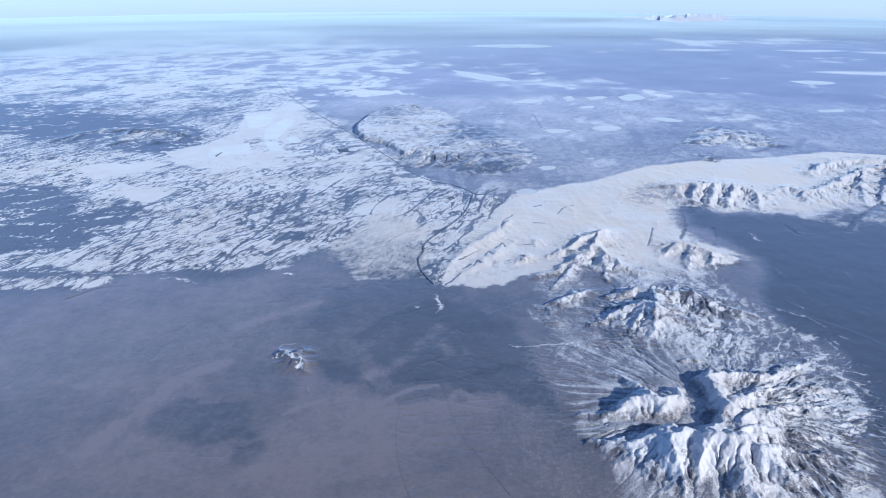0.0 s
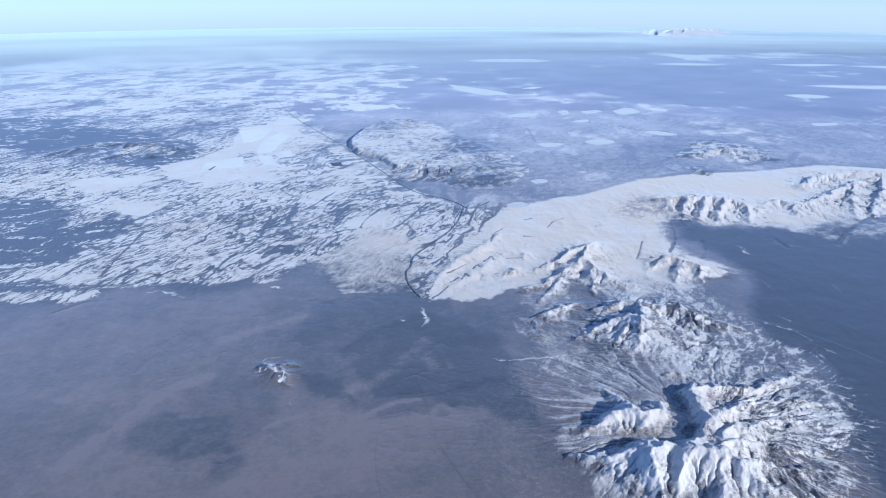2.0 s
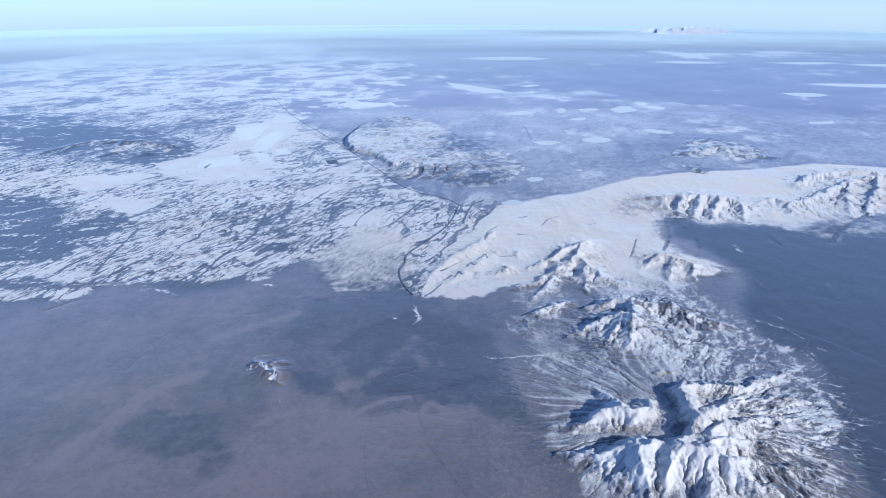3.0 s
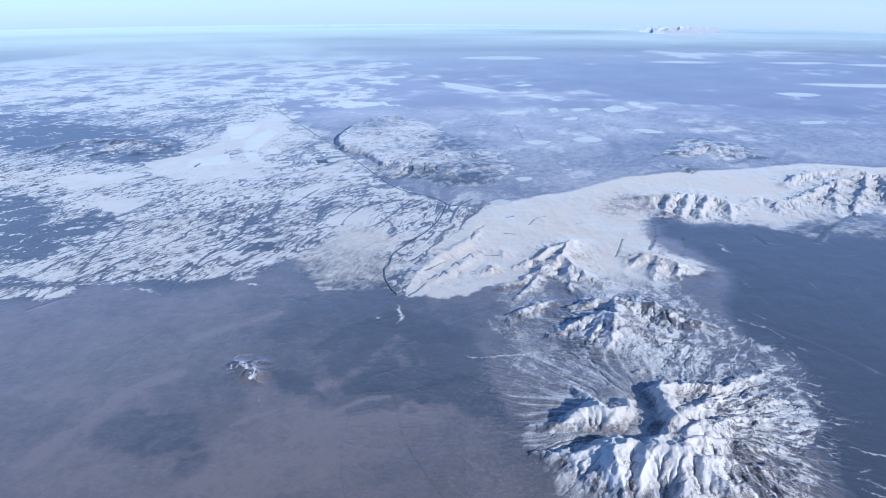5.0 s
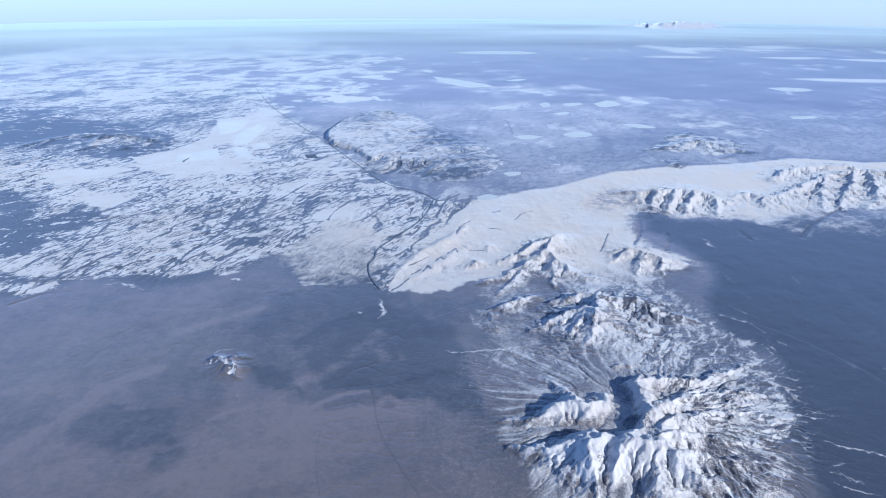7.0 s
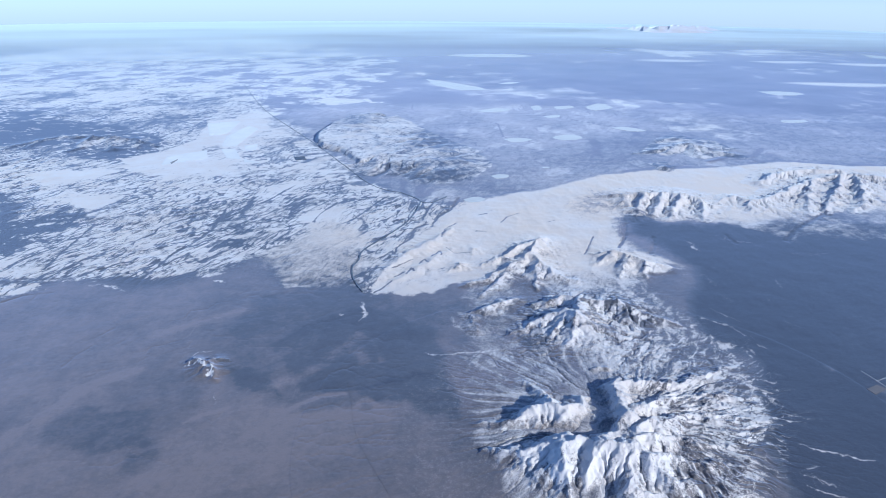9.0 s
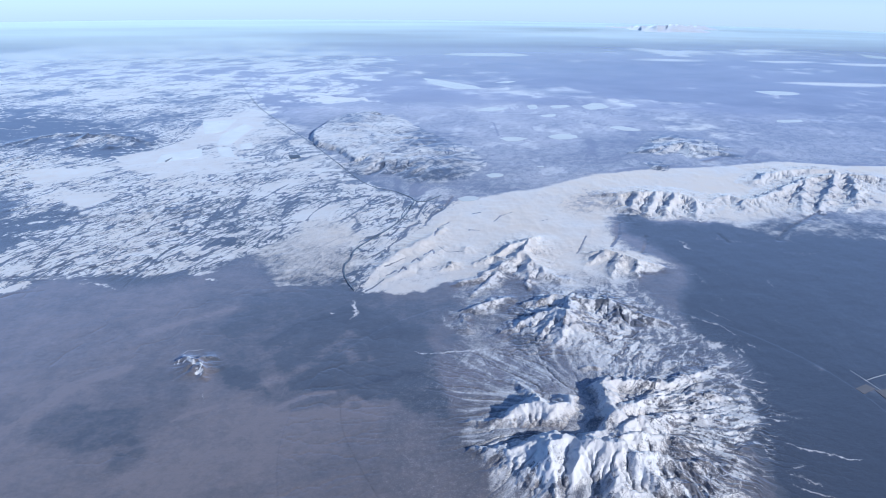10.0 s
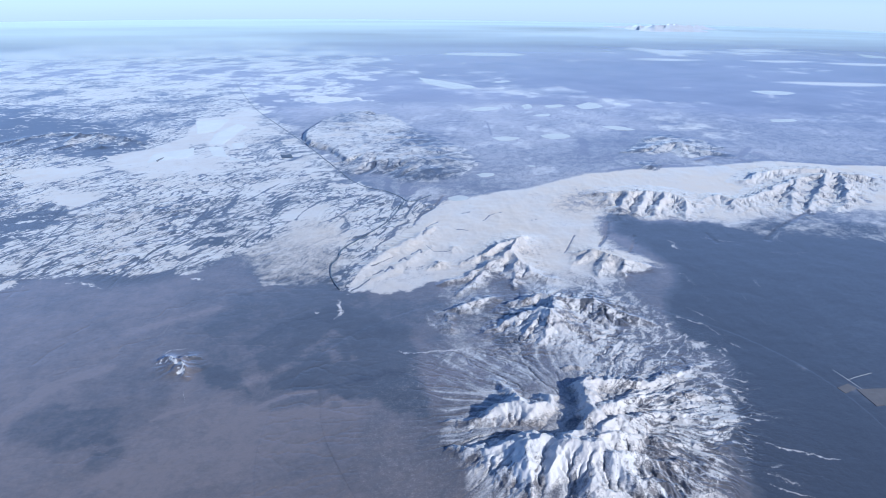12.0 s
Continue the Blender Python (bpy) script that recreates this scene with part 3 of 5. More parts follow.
BLUFF_CRESTS = [[(-14.4, 219.9, 0.4), (-9.3, 236.5, 1.1), (-2.0, 250.0, 1.5), (7.2, 260.6, 1.6), (14.9, 278.3, 1)], [(-8.8, 220.2, 0.3), (0.2, 232.6, 0.9), (9.0, 246.9, 1.1), (15.0, 256.1, 0.4)], [(27.0, 250.5, 0.2), (24.0, 254.6, 1), (21.3, 249.0, 0.3)]]
FORMS = (MASSIF_CRESTS, PEAK_CRESTS, SADDLE_CRESTS, EAST_SADDLE_CRESTS, RANGE_CRESTS, HILLOCK_CRESTS, LEFT_HILL_CRESTS,
         PLATEAU_CRESTS, EAST_HILL_CRESTS, FAR_CRESTS, BLUFF_CRESTS)
# how steeply each falls from its crest, and the size of its spurs
FALLS = (0.50, 0.46, 0.42, 0.42, 0.36, 0.55, 0.34, 0.75, 0.30, 0.24, 0.22)
SPURS = (2.7, 2.6, 2.7, 2.7, 4.2, 1.8, 6.0, 4.0, 8.0, 90.0, 3.0)
FLUTES = (0.10, 0.14, 0.16, 0.16, 0.2, 0.3, 0.35, 0.35, 0.35, 0.45, 0.3)
HEART, SHIELD = (50.0, 136.0), 3.3


def cell_at(y):
    return np.maximum(0.15, y * y / 1.0e5)


def grained(x, y, wave, octaves, seed, cell, gain=0.6):
    """Noise from a longest wave down, without waves finer than the sheet can carry."""
    total, amp = 0.0, 1.0
    for k in range(octaves):
        total = total + amp * smooth(0.6, 1.8, wave / cell) * grad_noise(x / wave, y / wave, seed + k * 3)
        wave, amp = wave / 2.07, amp * gain
    return total


def radial(x, y):
    dx, dy = x - HEART[0], y - HEART[1]
    return np.hypot(dx, dy), np.arctan2(dy, dx)


def relief(x, y):
    """Heights over the bare globe; for each place also which form (-1: the plain) and which of its crests carries it."""
    x, y = np.asarray(x, np.float32), np.asarray(y, np.float32)
    cell = cell_at(y)
    plain = 0.7 * fbm(x / 190, y / 190, 3, 3) + 0.10 * grained(x, y, 14, 5, 5, cell)
    # the dissected snowy upland
    upland = inside(x, y, LEFT_SNOW, 0.03 * np.maximum(y, 90) + 4)
    upland = smooth(0.45, 1.0, upland)
    idx = np.nonzero(upland > 0.01)[0]
    ux, uy = x[idx], y[idx]
    bend = 13 * fbm(ux / 40, uy / 40, 3, 11)
    a, b = (0.40 * ux + 0.92 * uy + bend) / 14, (0.92 * ux - 0.40 * uy + bend) / 3.7
    rough = smooth(-0.35, 0.25, fbm(ux / 90, uy / 160, 2, 23)) * 0.75 + 0.25
    level = 1 - 0.92 * inside(ux, uy, UPLAND_LEVEL, 12) - 0.9 * smooth(380, 560, uy)
    for region, amount in WOODS[:4]:
        level = level - 1.0 * inside(ux, uy, region, 14)
    level = np.clip(level, 0.02, 1)
    plain[idx] += upland[idx] * level * rough * (1.35 * crests(a, b, 4, 13, 0.55, 6.0 / cell[idx]) - 0.4)
    fan = inside(x, y, WHITE_FAN, 12)
    idx = np.nonzero(fan > 0.01)[0]
    plain[idx] += fan[idx] * (0.45 * crests(x[idx] / 16, y[idx] / 26, 4, 25) + 0.12 * grained(x[idx], y[idx], 5, 4, 26, cell[idx]))
    # the apron round the massif, scored by gullies that run straight down it
    r, turn = radial(x, y)
    idx = np.nonzero(r < 75)[0]
    rr, tt = r[idx], turn[idx] + 0.10 * fbm(x[idx] / 14, y[idx] / 14, 2, 27)
    apron = np.exp(-(rr / 38) ** 2)
    score = crests(tt * 8.5 + 0.35 * fbm(x[idx] / 6, y[idx] / 6, 3, 28), rr / 13, 4, 29, 0.65) * smooth(8, 18, rr) * smooth(54, 36, rr)
    ribs = crests(tt * 13 + 1.3 * fbm(x[idx] / 12, y[idx] / 12, 4, 30), rr / 9, 4, 32, 0.65) - 0.4
    sunward = smooth(4, 13, x[idx] - HEART[0]) * smooth(58, 40, rr) * smooth(10, 20, rr) * (0.35 + 0.65 * smooth(26, 8, y[idx] - HEART[1]))
    plain[idx] += SHIELD * apron + 0.05 * score * (0.10 + apron) + 0.85 * ribs * sunward * inside(x[idx], y[idx], MASSIF_SNOW, 7.0)
    for line, wide, deep in GULLIES:
        idx = near(x, y, line, wide * 4)
        if len(idx):
            wide, deep = 0.85 * wide, 0.36 * deep
            w = 0.9 * wide
            d, _, _ = along(x[idx] + w * fbm(x[idx] / wide / 3, y[idx] / wide / 3, 2, 33), y[idx] + w * fbm(x[idx] / wide / 3, y[idx] / wide / 3, 2, 35), line)
            plain[idx] -= deep * np.exp(-(d / wide) ** 2)
    rel = np.zeros(len(x), np.float32)
    best, form, rib = np.zeros(len(x), np.float32), np.full(len(x), -1, np.int16), np.zeros(len(x), np.int16)
    for k, (lines, fall, spur, cut) in enumerate(zip(FORMS, FALLS, SPURS, FLUTES)):
        pts = [p for line in lines for p in line]
        high = max(p[2] for p in pts)
        idx = near(x, y, pts, high / fall * 2.2)
        if not len(idx):
            continue
        px, py = x[idx], y[idx]
        wx = px + 0.7 * spur * fbm(px / spur / 1.8, py / spur / 1.8, 3, 31 + k)
        wy = py + 0.7 * spur * fbm(px / spur / 1.8, py / spur / 1.8, 3, 47 + k)
        top, best_rib, owner = np.zeros(len(idx)), np.zeros(len(idx), np.float32), np.zeros(len(idx), np.int16)
        for j, line in enumerate(lines):
            d, h, run = along(wx, wy, line)
            s = d * fall / (0.85 * h + 0.16 * high)
            flute = crests(run / spur + 7 * j, d / spur / 2.6, 4, 61 + k, 0.65)
            body = h * np.exp(-1.35 * s) * (1 - cut * smooth(0.05, 0.6, s) * (1 - flute))
            hit = body > best_rib
            best_rib, owner = np.where(hit, body, best_rib), np.where(hit, j, owner)
            top = top + body.astype(float) ** 14
        top = np.maximum(top, 1e-60) ** (1 / 14)
        top = np.maximum(top - 0.04 * high, 0) * 1.04
        top += (0.05 if k < 5 else 0.02) * high * smooth(0, 0.12 * high, top) * grained(px, py, spur * 0.5, 5, 71 + k, cell[idx], 0.55)
        if k not in (5, 7):
            wave = (1.1 if k < 2 else 1.5) * spur
            top += (0.03 if k < 5 else 0.05) * high * smooth(0.05 * high, 0.5 * high, top) * (crests(wx / wave, wy / wave, 4, 81 + k) - 0.42)
        if k == 0:
            over = (1.04 - 0.22 * smooth(6, 24, px - HEART[0])) * top - 0.80 * SHIELD * np.exp(-(radial(px, py)[0] / 38) ** 2)
            top = (0.5 * (over + np.sqrt(over * over + 0.3)) - 0.02 * high) * (0.12 + 0.88 * inside(px, py, MASSIF_SNOW, 5.0))
            for line, wide, deep in MASSIF_VALLEYS:
                d, _, run = along(wx, wy, line)
                top -= deep * np.exp(-(d / wide) ** 2)
        top *= {4: 0.93, 8: 0.72, 9: 0.88}.get(k, 1.0)
        if k == 7:
            d, _, _ = along(wx, wy, PLATEAU_BRINK)
            top = inside(px + 1.4 * fbm(px / 8, py / 8, 3, 57), py + 1.8 * fbm(px / 9, py / 9, 3, 58), PLATEAU, np.where(d < 14, 2.0, 16.0).astype(np.float32)) * (0.8 + 1.7 * np.exp(-d / 30) + 1.2 * crests(px / 14, py / 22, 4, 39, 0.55, 12 / cell[idx]) * smooth(4, 20, d))
            owner = np.where(d < 14, 0, np.where(px < PLATEAU_MID, 1, 2))
        hit = top > best[idx]
        sel = idx[hit]
        best[sel], rel[sel] = top[hit], top[hit] / high
        sel = sel[top[hit] > 0.03 * high]
        form[sel], rib[sel] = k, owner[np.searchsorted(idx, sel)]
    return plain + best, form, rib, rel


def globe(x, y):
    return (x * x + y * y) / (2 * GLOBE)


def drained(z):
    """z with its closed hollows filled, so that water runs off everywhere."""
    w = np.full(z.shape, 1e6)
    w[0], w[-1], w[:, 0], w[:, -1] = z[0], z[-1], z[:, 0], z[:, -1]
    for _ in range(1600):
        row = np.minimum(np.minimum(w[:, :-2], w[:, 2:]), w[:, 1:-1])
        low = np.minimum(np.minimum(row[:-2], row[2:]), row[1:-1]) + 2e-4
        level = np.minimum(w[1:-1, 1:-1], np.maximum(z[1:-1, 1:-1], low))
        if (level == w[1:-1, 1:-1]).all():
            break
        w[1:-1, 1:-1] = level
    return w


def eroded(z, cell, strength, steps, creep, spring):
    """Lets streams, which rise where spring m2 of land have gathered, cut into the heights z. Returns the new heights and how much land drains through each place."""
    ny, nx = z.shape
    n = ny * nx
    z = drained(z)
    own = np.arange(n).reshape(ny, nx)
    area = None
    for _ in range(steps):
        best, rec, run = np.zeros((ny, nx)), own.copy(), np.full((ny, nx), cell)
        mid = (slice(1, -1), slice(1, -1))
        for dy in (-1, 0, 1):
            for dx in (-1, 0, 1):
                if dx or dy:
                    far = cell * math.hypot(dx, dy)
                    there = (slice(1 + dy, ny - 1 + dy), slice(1 + dx, nx - 1 + dx))
                    slope = (z[mid] - z[there]) / far
                    hit = slope > best[mid]
                    best[mid] = np.where(hit, slope, best[mid])
                    rec[mid] = np.where(hit, own[there], rec[mid])
                    run[mid] = np.where(hit, far, run[mid])
        rec, run = rec.ravel(), run.ravel()
        depth, to = (rec != own.ravel()).astype(np.int32), rec
        while True:
            more = depth[to]
            if not more.any():
                break
            depth, to = depth + more, to[to]
        order = np.argsort(depth, kind="stable")
        cuts = np.searchsorted(depth[order], np.arange(depth.max() + 2))
        layers = [order[a:b] for a, b in zip(cuts[1:], cuts[2:])]
        area = np.full(n, cell * cell)
        for nodes in reversed(layers):
            np.add.at(area, rec[nodes], area[nodes])
        pull = strength / steps * np.sqrt(np.maximum(area - spring, 0)) / run
        h = z.ravel().copy()
        for nodes in layers:
            p = pull[nodes]
            h[nodes] = (h[nodes] + p * h[rec[nodes]]) / (1 + p)
        z = h.reshape(ny, nx)
        lap = np.zeros_like(z)
        lap[mid] = z[1:-1, 2:] + z[1:-1, :-2] + z[2:, 1:-1] + z[:-2, 1:-1] - 4 * z[mid]
        z = z + creep * lap
    return z, area.reshape(ny, nx)


CARVED = []


def carve(x0, x1, y0, y1, cell, strength, steps, creep, spring, rim, foot=1.0):
    """Cuts stream valleys into one stretch of the land, fading out over the rim."""
    xs, ys = np.arange(x0, x1, cell), np.arange(y0, y1, cell)
    gx, gy = np.meshgrid(xs, ys)
    base, form, _, rel = relief(gx.ravel(), gy.ravel())
    base, hold = base.reshape(gx.shape), np.where(form < 0, foot, foot + (1 - foot) * smooth(0.03, 0.2, rel)).reshape(gx.shape)
    if foot < 1:
        hold = hold * (0.15 + 0.85 * inside(gx.ravel().astype(np.float32), gy.ravel().astype(np.float32), MASSIF_SNOW, 8.0)).reshape(gx.shape)
    z, area = eroded(base, cell, strength, steps, creep, spring)
    fade = smooth(0, rim, np.minimum(np.minimum(gx - x0, xs[-1] - gx), np.minimum(gy - y0, ys[-1] - gy)))
    CARVED.append((x0, y0, cell, (z - base) * fade * hold, np.log10(area) * fade - (1 - fade)))


def sampled(grid, u, v):
    i, j = np.clip(u.astype(int), 0, grid.shape[1] - 2), np.clip(v.astype(int), 0, grid.shape[0] - 2)
    fu, fv = np.clip(u - i, 0, 1), np.clip(v - j, 0, 1)
    return (grid[j, i] * (1 - fu) + grid[j, i + 1] * fu) * (1 - fv) + (grid[j + 1, i] * (1 - fu) + grid[j + 1, i + 1] * fu) * fv


def carving(x, y):
    """How far streams have lowered each place, and the log of the land that drains through it (-1: not carved)."""
    down, flow = np.zeros(len(x), np.float32), np.full(len(x), -1.0, np.float32)
    for x0, y0, cell, delta, area in CARVED:
        u, v = (x - x0) / cell, (y - y0) / cell
        idx = np.nonzero((u > 0) & (v > 0) & (u < delta.shape[1] - 1) & (v < delta.shape[0] - 1))[0]
        down[idx] += sampled(delta, u[idx], v[idx])
        flow[idx] = np.maximum(flow[idx], sampled(area, u[idx], v[idx]))
    return down, flow


carve(2, 112, 96, 268, 0.27, 1.3, 16, 0.015, 3.5, 8, 0.5)
carve(-132, 4, 94, 216, 0.55, 0.5, 5, 0.02, 3.0, 6)
carve(-215, 16, 204, 420, 0.62, 1.8, 14, 0.03, 4.0, 12)
carve(84, 300, 284, 420, 0.5, 1.7, 14, 0.012, 2.0, 10)
carve(-290, -150, 396, 492, 0.9, 1.8, 10, 0.02, 8.0, 8)
carve(-72, 330, 384, 640, 1.6, 0.5, 6, 0.02, 20.0, 20)
carve(-520, -62, 430, 980, 3.0, 0.5, 6, 0.02, 60.0, 30)
carve(126, 214, 376, 486, 0.9, 1.5, 10, 0.05, 12.0, 8)


def height(x, y):
    x, y = np.asarray(x, np.float32), np.asarray(y, np.float32)
    return relief(x, y)[0] + carving(x, y)[0] - globe(x, y)


def cover(x, y, rise, form, rel, flow):
    """How much of the ground snow covers, and the tone of the bare soil (0 dark, 1 pale); both hold haze far off."""
    far = np.maximum(y, 100)
    cell = cell_at(far)
    wob = grained(x, y, 45, 6, 81, cell), grained(x, y, 45, 6, 95, cell)
    reach = 0.016 * far + 1.2
    wx, wy = x + reach * 1.6 * wob[0], y + reach * 3.0 * wob[1]
    soft = 0.012 * far + 1.0
    fine = grained(x, y, 5, 6, 101, cell, 0.75)
    patch = grained(x, y, 70, 7, 111, cell, 0.65)
    broad = grained(x, y, 420, 7, 121, cell, 0.7)
    # bare streaks that follow the upland's grain
    bend = 13 * fbm(x / 40, y / 40, 3, 11)
    streak = crests((0.40 * x + 0.92 * y + bend) / 14, (0.92 * x - 0.40 * y + bend) / 3.5, 4, 17, 0.8, 6.0 / cell)
    streak = 0.36 + (streak - 0.36) * smooth(7, 2.5, cell)
    r, turn = radial(x, y)
    ray = crests((turn + 0.10 * fbm(x / 14, y / 14, 2, 27)) * 7.5, r / 40, 4, 29)
    mid = grained(x, y, 34, 5, 141, cell, 0.8)
    pans = 0.16 * smooth(0.36, 0.46, grained(x, 0.6 * y, 26, 4, 131, cell, 0.5) + 0.25 * broad)
    # the rise beyond 1000 m is horizon haze painted as white cover
    snow = 0.10 * patch - 0.45 + 0.33 * smooth(300, 420, y) + 0.62 * smooth(1000, 2400, y) + smooth(350, 600, y) * (0.20 + 0.30 * broad + 0.3 * patch + pans)

    def lay(region, amount, width=None):
        nonlocal snow
        w = inside(wx, wy, region, soft if width is None else width)
        snow = snow + (amount - snow) * w

    # the far left whitens further with distance, haze put into its snow
    lay(FAR_LEFT, 0.60 + 0.35 * broad + 0.5 * patch + 0.75 * mid + 0.35 * smooth(1000, 2000, y))
    lay(FAR_MID_SNOW, 0.26 + 0.3 * broad + 0.4 * patch + pans)
    lay(GREY_PLAIN, 0.25 + 0.17 * patch + 0.16 * broad + 0.14 * fine + 1.0 * pans)
    lay(LEFT_SNOW, 0.80 + 0.40 * patch + 0.28 * fine - 0.80 * (streak - 0.36) + smooth(420, 620, y) * (0.4 * broad + 0.6 * mid))
    lay(MASSIF_SNOW, 0.49 - 0.14 * smooth(-5, -14, x - HEART[0]) + 0.16 * smooth(12, 24, x - HEART[0]) * smooth(40, 20, y - HEART[1]) * smooth(-12, 2, y - HEART[1]) - 0.34 * smooth(8, 20, y - HEART[1]) * smooth(8, -2, x - HEART[0]) - 0.04 * smooth(12, 24, y - HEART[1]) * smooth(4, 14, x - HEART[0]) + 0.95 * (ray - 0.33) * smooth(14, 26, r) + 0.18 * fine + 0.22 * patch, 0.028 * far)
    for region in PEAK_FOOT:
        lay(region, 0.42 + 0.18 * fine + 0.3 * patch + 0.4 * (ray - 0.33), soft * 2.5)
    lay(RANGE_FOOT, 0.37 + 0.6 * patch + 0.35 * fine, soft * 2)
    firm = 1 - 0.75 * smooth(300, 350, y)
    w = inside(x + firm * (wx - x), y + firm * (wy - y), WHITE_FAN, soft * (1 - 0.55 * smooth(300, 350, y) + 1.6 * smooth(40, 90, x) * smooth(340, 280, y)))
    snow = snow + (0.94 + 0.30 * patch + 0.16 * fine - snow) * w
    lay(FAR_RIGHT_SNOW, 0.58 + 1.5 * broad, soft * 3)
    lay(FAR_RIGHT_SNOW_B, 0.55 + 1.5 * broad, soft * 3)
    ledge = crests((x + 0.4 * y) / 30 + 0.5 * mid, (y - 0.25 * x) / 17, 4, 161, 0.6, 12 / cell)
    for region, amount in WOODS:
        w = inside(wx, wy, region, soft * 1.2)
        snow = snow - w * (amount - 0.75 * smooth(0.5, 0.72, ledge) + 0.3 * fine)
    for region in WHITE_PATCHES[:7]:
        lay(region, 1.15, soft * 0.35)
    for region in WHITE_PATCHES[7:]:
        lay(region, 0.50 + 0.6 * mid + 0.4 * patch, soft)
    # the mountains hold more snow high up, and lose it on crags
    high, below = form >= 0, snow
    snow = np.where(high, snow + 0.12 + 0.20 * fine, snow)
    held = inside(wx, wy, MASSIF_SNOW, 0.03 * far)
    snow = np.where(form == 0, -0.95 * (1 - held) + 0.92 + 0.12 * smooth(0, -8, x - HEART[0]) - 0.06 * smooth(2, 12, x - HEART[0]) - 0.16 * smooth(18, 30, r) + 0.35 * fine + 0.25 * patch + 0.60 * (ray - 0.33) * smooth(12, 26, r) - 0.22 * smooth(8, 18, x - HEART[0]) * smooth(-4, -14, y - HEART[1]), snow)
    snow = np.where(form == 1, 0.78 + 0.55 * fine + 0.30 * patch, snow)
    snow = np.where((form == 2) | (form == 3), 0.78 + 0.45 * fine + 0.30 * patch, snow)
    snow = below + (snow - below) * np.where(form < 4, smooth(0.02, 0.28, rel), 1)
    for region, amount in CRAGS:
        snow = snow - 0.45 * (amount + 0.4 * fine) * inside(x + 1.2 * wob[0], y + 1.2 * wob[1], region, 0.9)
    snow = np.where(form == 5, -0.1 + 0.2 * fine, snow)
    snow = np.where(form == 6, 0.40 + 0.30 * fine + 0.5 * patch + 0.5 * mid, snow)
    snow = np.where(form == 7, 0.62 + 0.38 * fine + 0.6 * patch, snow)
    snow = np.where(form == 4, 0.80 + 0.55 * fine + 0.35 * patch, snow)
    snow = np.where(form == 8, 0.52 + 0.65 * fine + 0.5 * patch, snow)
    snow = np.where(form == 9, 1.1 + 0.3 * broad, snow)
    for line, wide, amount in STREAKS:
        idx = near(x, y, line, wide * 4)
        if len(idx):
            d, _, run = along(x[idx] + 1.3 * wide * fine[idx], y[idx] + 2.4 * wide * fine[idx], line)
            share = run / max(sum(math.hypot(q[0] - p[0], q[1] - p[1]) for p, q in zip(line, line[1:])), 1e-6)
            body = np.sqrt(np.clip(np.sin(np.pi * (0.06 + 0.88 * share)), 0, 1))
            snow[idx] = np.maximum(snow[idx], 0.92 * amount * body * np.exp(-(d / wide / (0.35 + 0.65 * body)) ** 2) * (1 + 0.6 * fine[idx]))
    for line, wide, deep in GULLIES:
        idx = near(x, y, line, wide * 4)
        if len(idx):
            w = 0.72 * wide
            d, _, _ = along(x[idx] + w * fbm(x[idx] / w / 5, y[idx] / w / 5, 2, 33), y[idx] + w * fbm(x[idx] / w / 5, y[idx] / w / 5, 2, 35), line)
            snow[idx] -= 1.0 * np.exp(-(d / w / 0.9) ** 2) * (0.8 + 0.5 * fine[idx])
    crisp = 1 + np.maximum(0.45 * inside(x, y, LEFT_SNOW, soft * 3) * smooth(600, 350, y) * (form < 0), np.maximum(0.15 * high, 0.45 * inside(x, y, FAR_LEFT, soft)))
    snow = 0.47 + (snow - 0.47) * crisp
    # streams on the bare plain leave pale gravel
    bed = smooth(1.5, 2.7, flow) * (form < 0) * smooth(230, 200, y)
    # soil turns paler from 350 m to 800 m, haze painted into its tone
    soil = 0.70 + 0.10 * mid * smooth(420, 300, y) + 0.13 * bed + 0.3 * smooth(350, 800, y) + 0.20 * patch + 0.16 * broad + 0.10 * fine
    for region, change in ((DARK_RIGHT, -0.78), (DARK_MID, -0.16), (BROWN, 0.12), (DARK_FAR, -0.20)):
        soil = soil + change * inside(wx + 5 * patch, wy + 8 * patch, region, soft * 1.3)
    for region in LAVA:
        soil = soil - 0.22 * inside(wx, wy, region, soft * 0.45)
    for region, _ in WOODS[:4]:
        soil = soil - 0.3 * inside(wx, wy, region, soft)
    soil = soil - 0.42 * inside(x, y, LEFT_SNOW, soft * 2)
    for line, wide, change in WASHES:
        idx = near(x, y, line, wide * 5)
        if len(idx):
            d, _, _ = along(x[idx] + 1.2 * wide * patch[idx], y[idx] + 2 * wide * patch[idx], line)
            soil[idx] += 1.5 * change * np.exp(-(d / wide) ** 2) * (1 + 0.6 * fine[idx])
    cut = np.maximum(inside(x, y, LEFT_SNOW, soft * 2), 0.13 * inside(x, y, WHITE_FAN, soft * 2))
    cut = np.maximum(cut, 0.22 * inside(x, y, MASSIF_SNOW, soft * 2)) * (1 - 0.75 * inside(x, y, UPLAND_LEVEL, soft)) * smooth(800, 500, y)
    cut = np.maximum(cut, 0.10 * inside(x, y, GREY_PLAIN, soft))
    cut = np.maximum(cut, 0.6 * inside(x, y, FAR_LEFT, soft))
    cut = cut * (1 - 0.8 * inside(wx, wy, THIN_LOBE, 7.0))
    for which, amount in ((7, 0.35), (8, 0.35), (4, 0.1), (6, 0.5)):
        cut = np.where(form == which, amount, cut)
    for region in WHITE_PATCHES[:7]:
        cut = cut * (1 - inside(x, y, region, soft))
    # how softly the snow ends: thin and drifted on the aprons, sharp on the upland
    upland = inside(x, y, LEFT_SNOW, soft * 2)
    apron = np.maximum(inside(x, y, MASSIF_SNOW, 6.0), smooth(62, 45, r)) * (rel < 0.15)
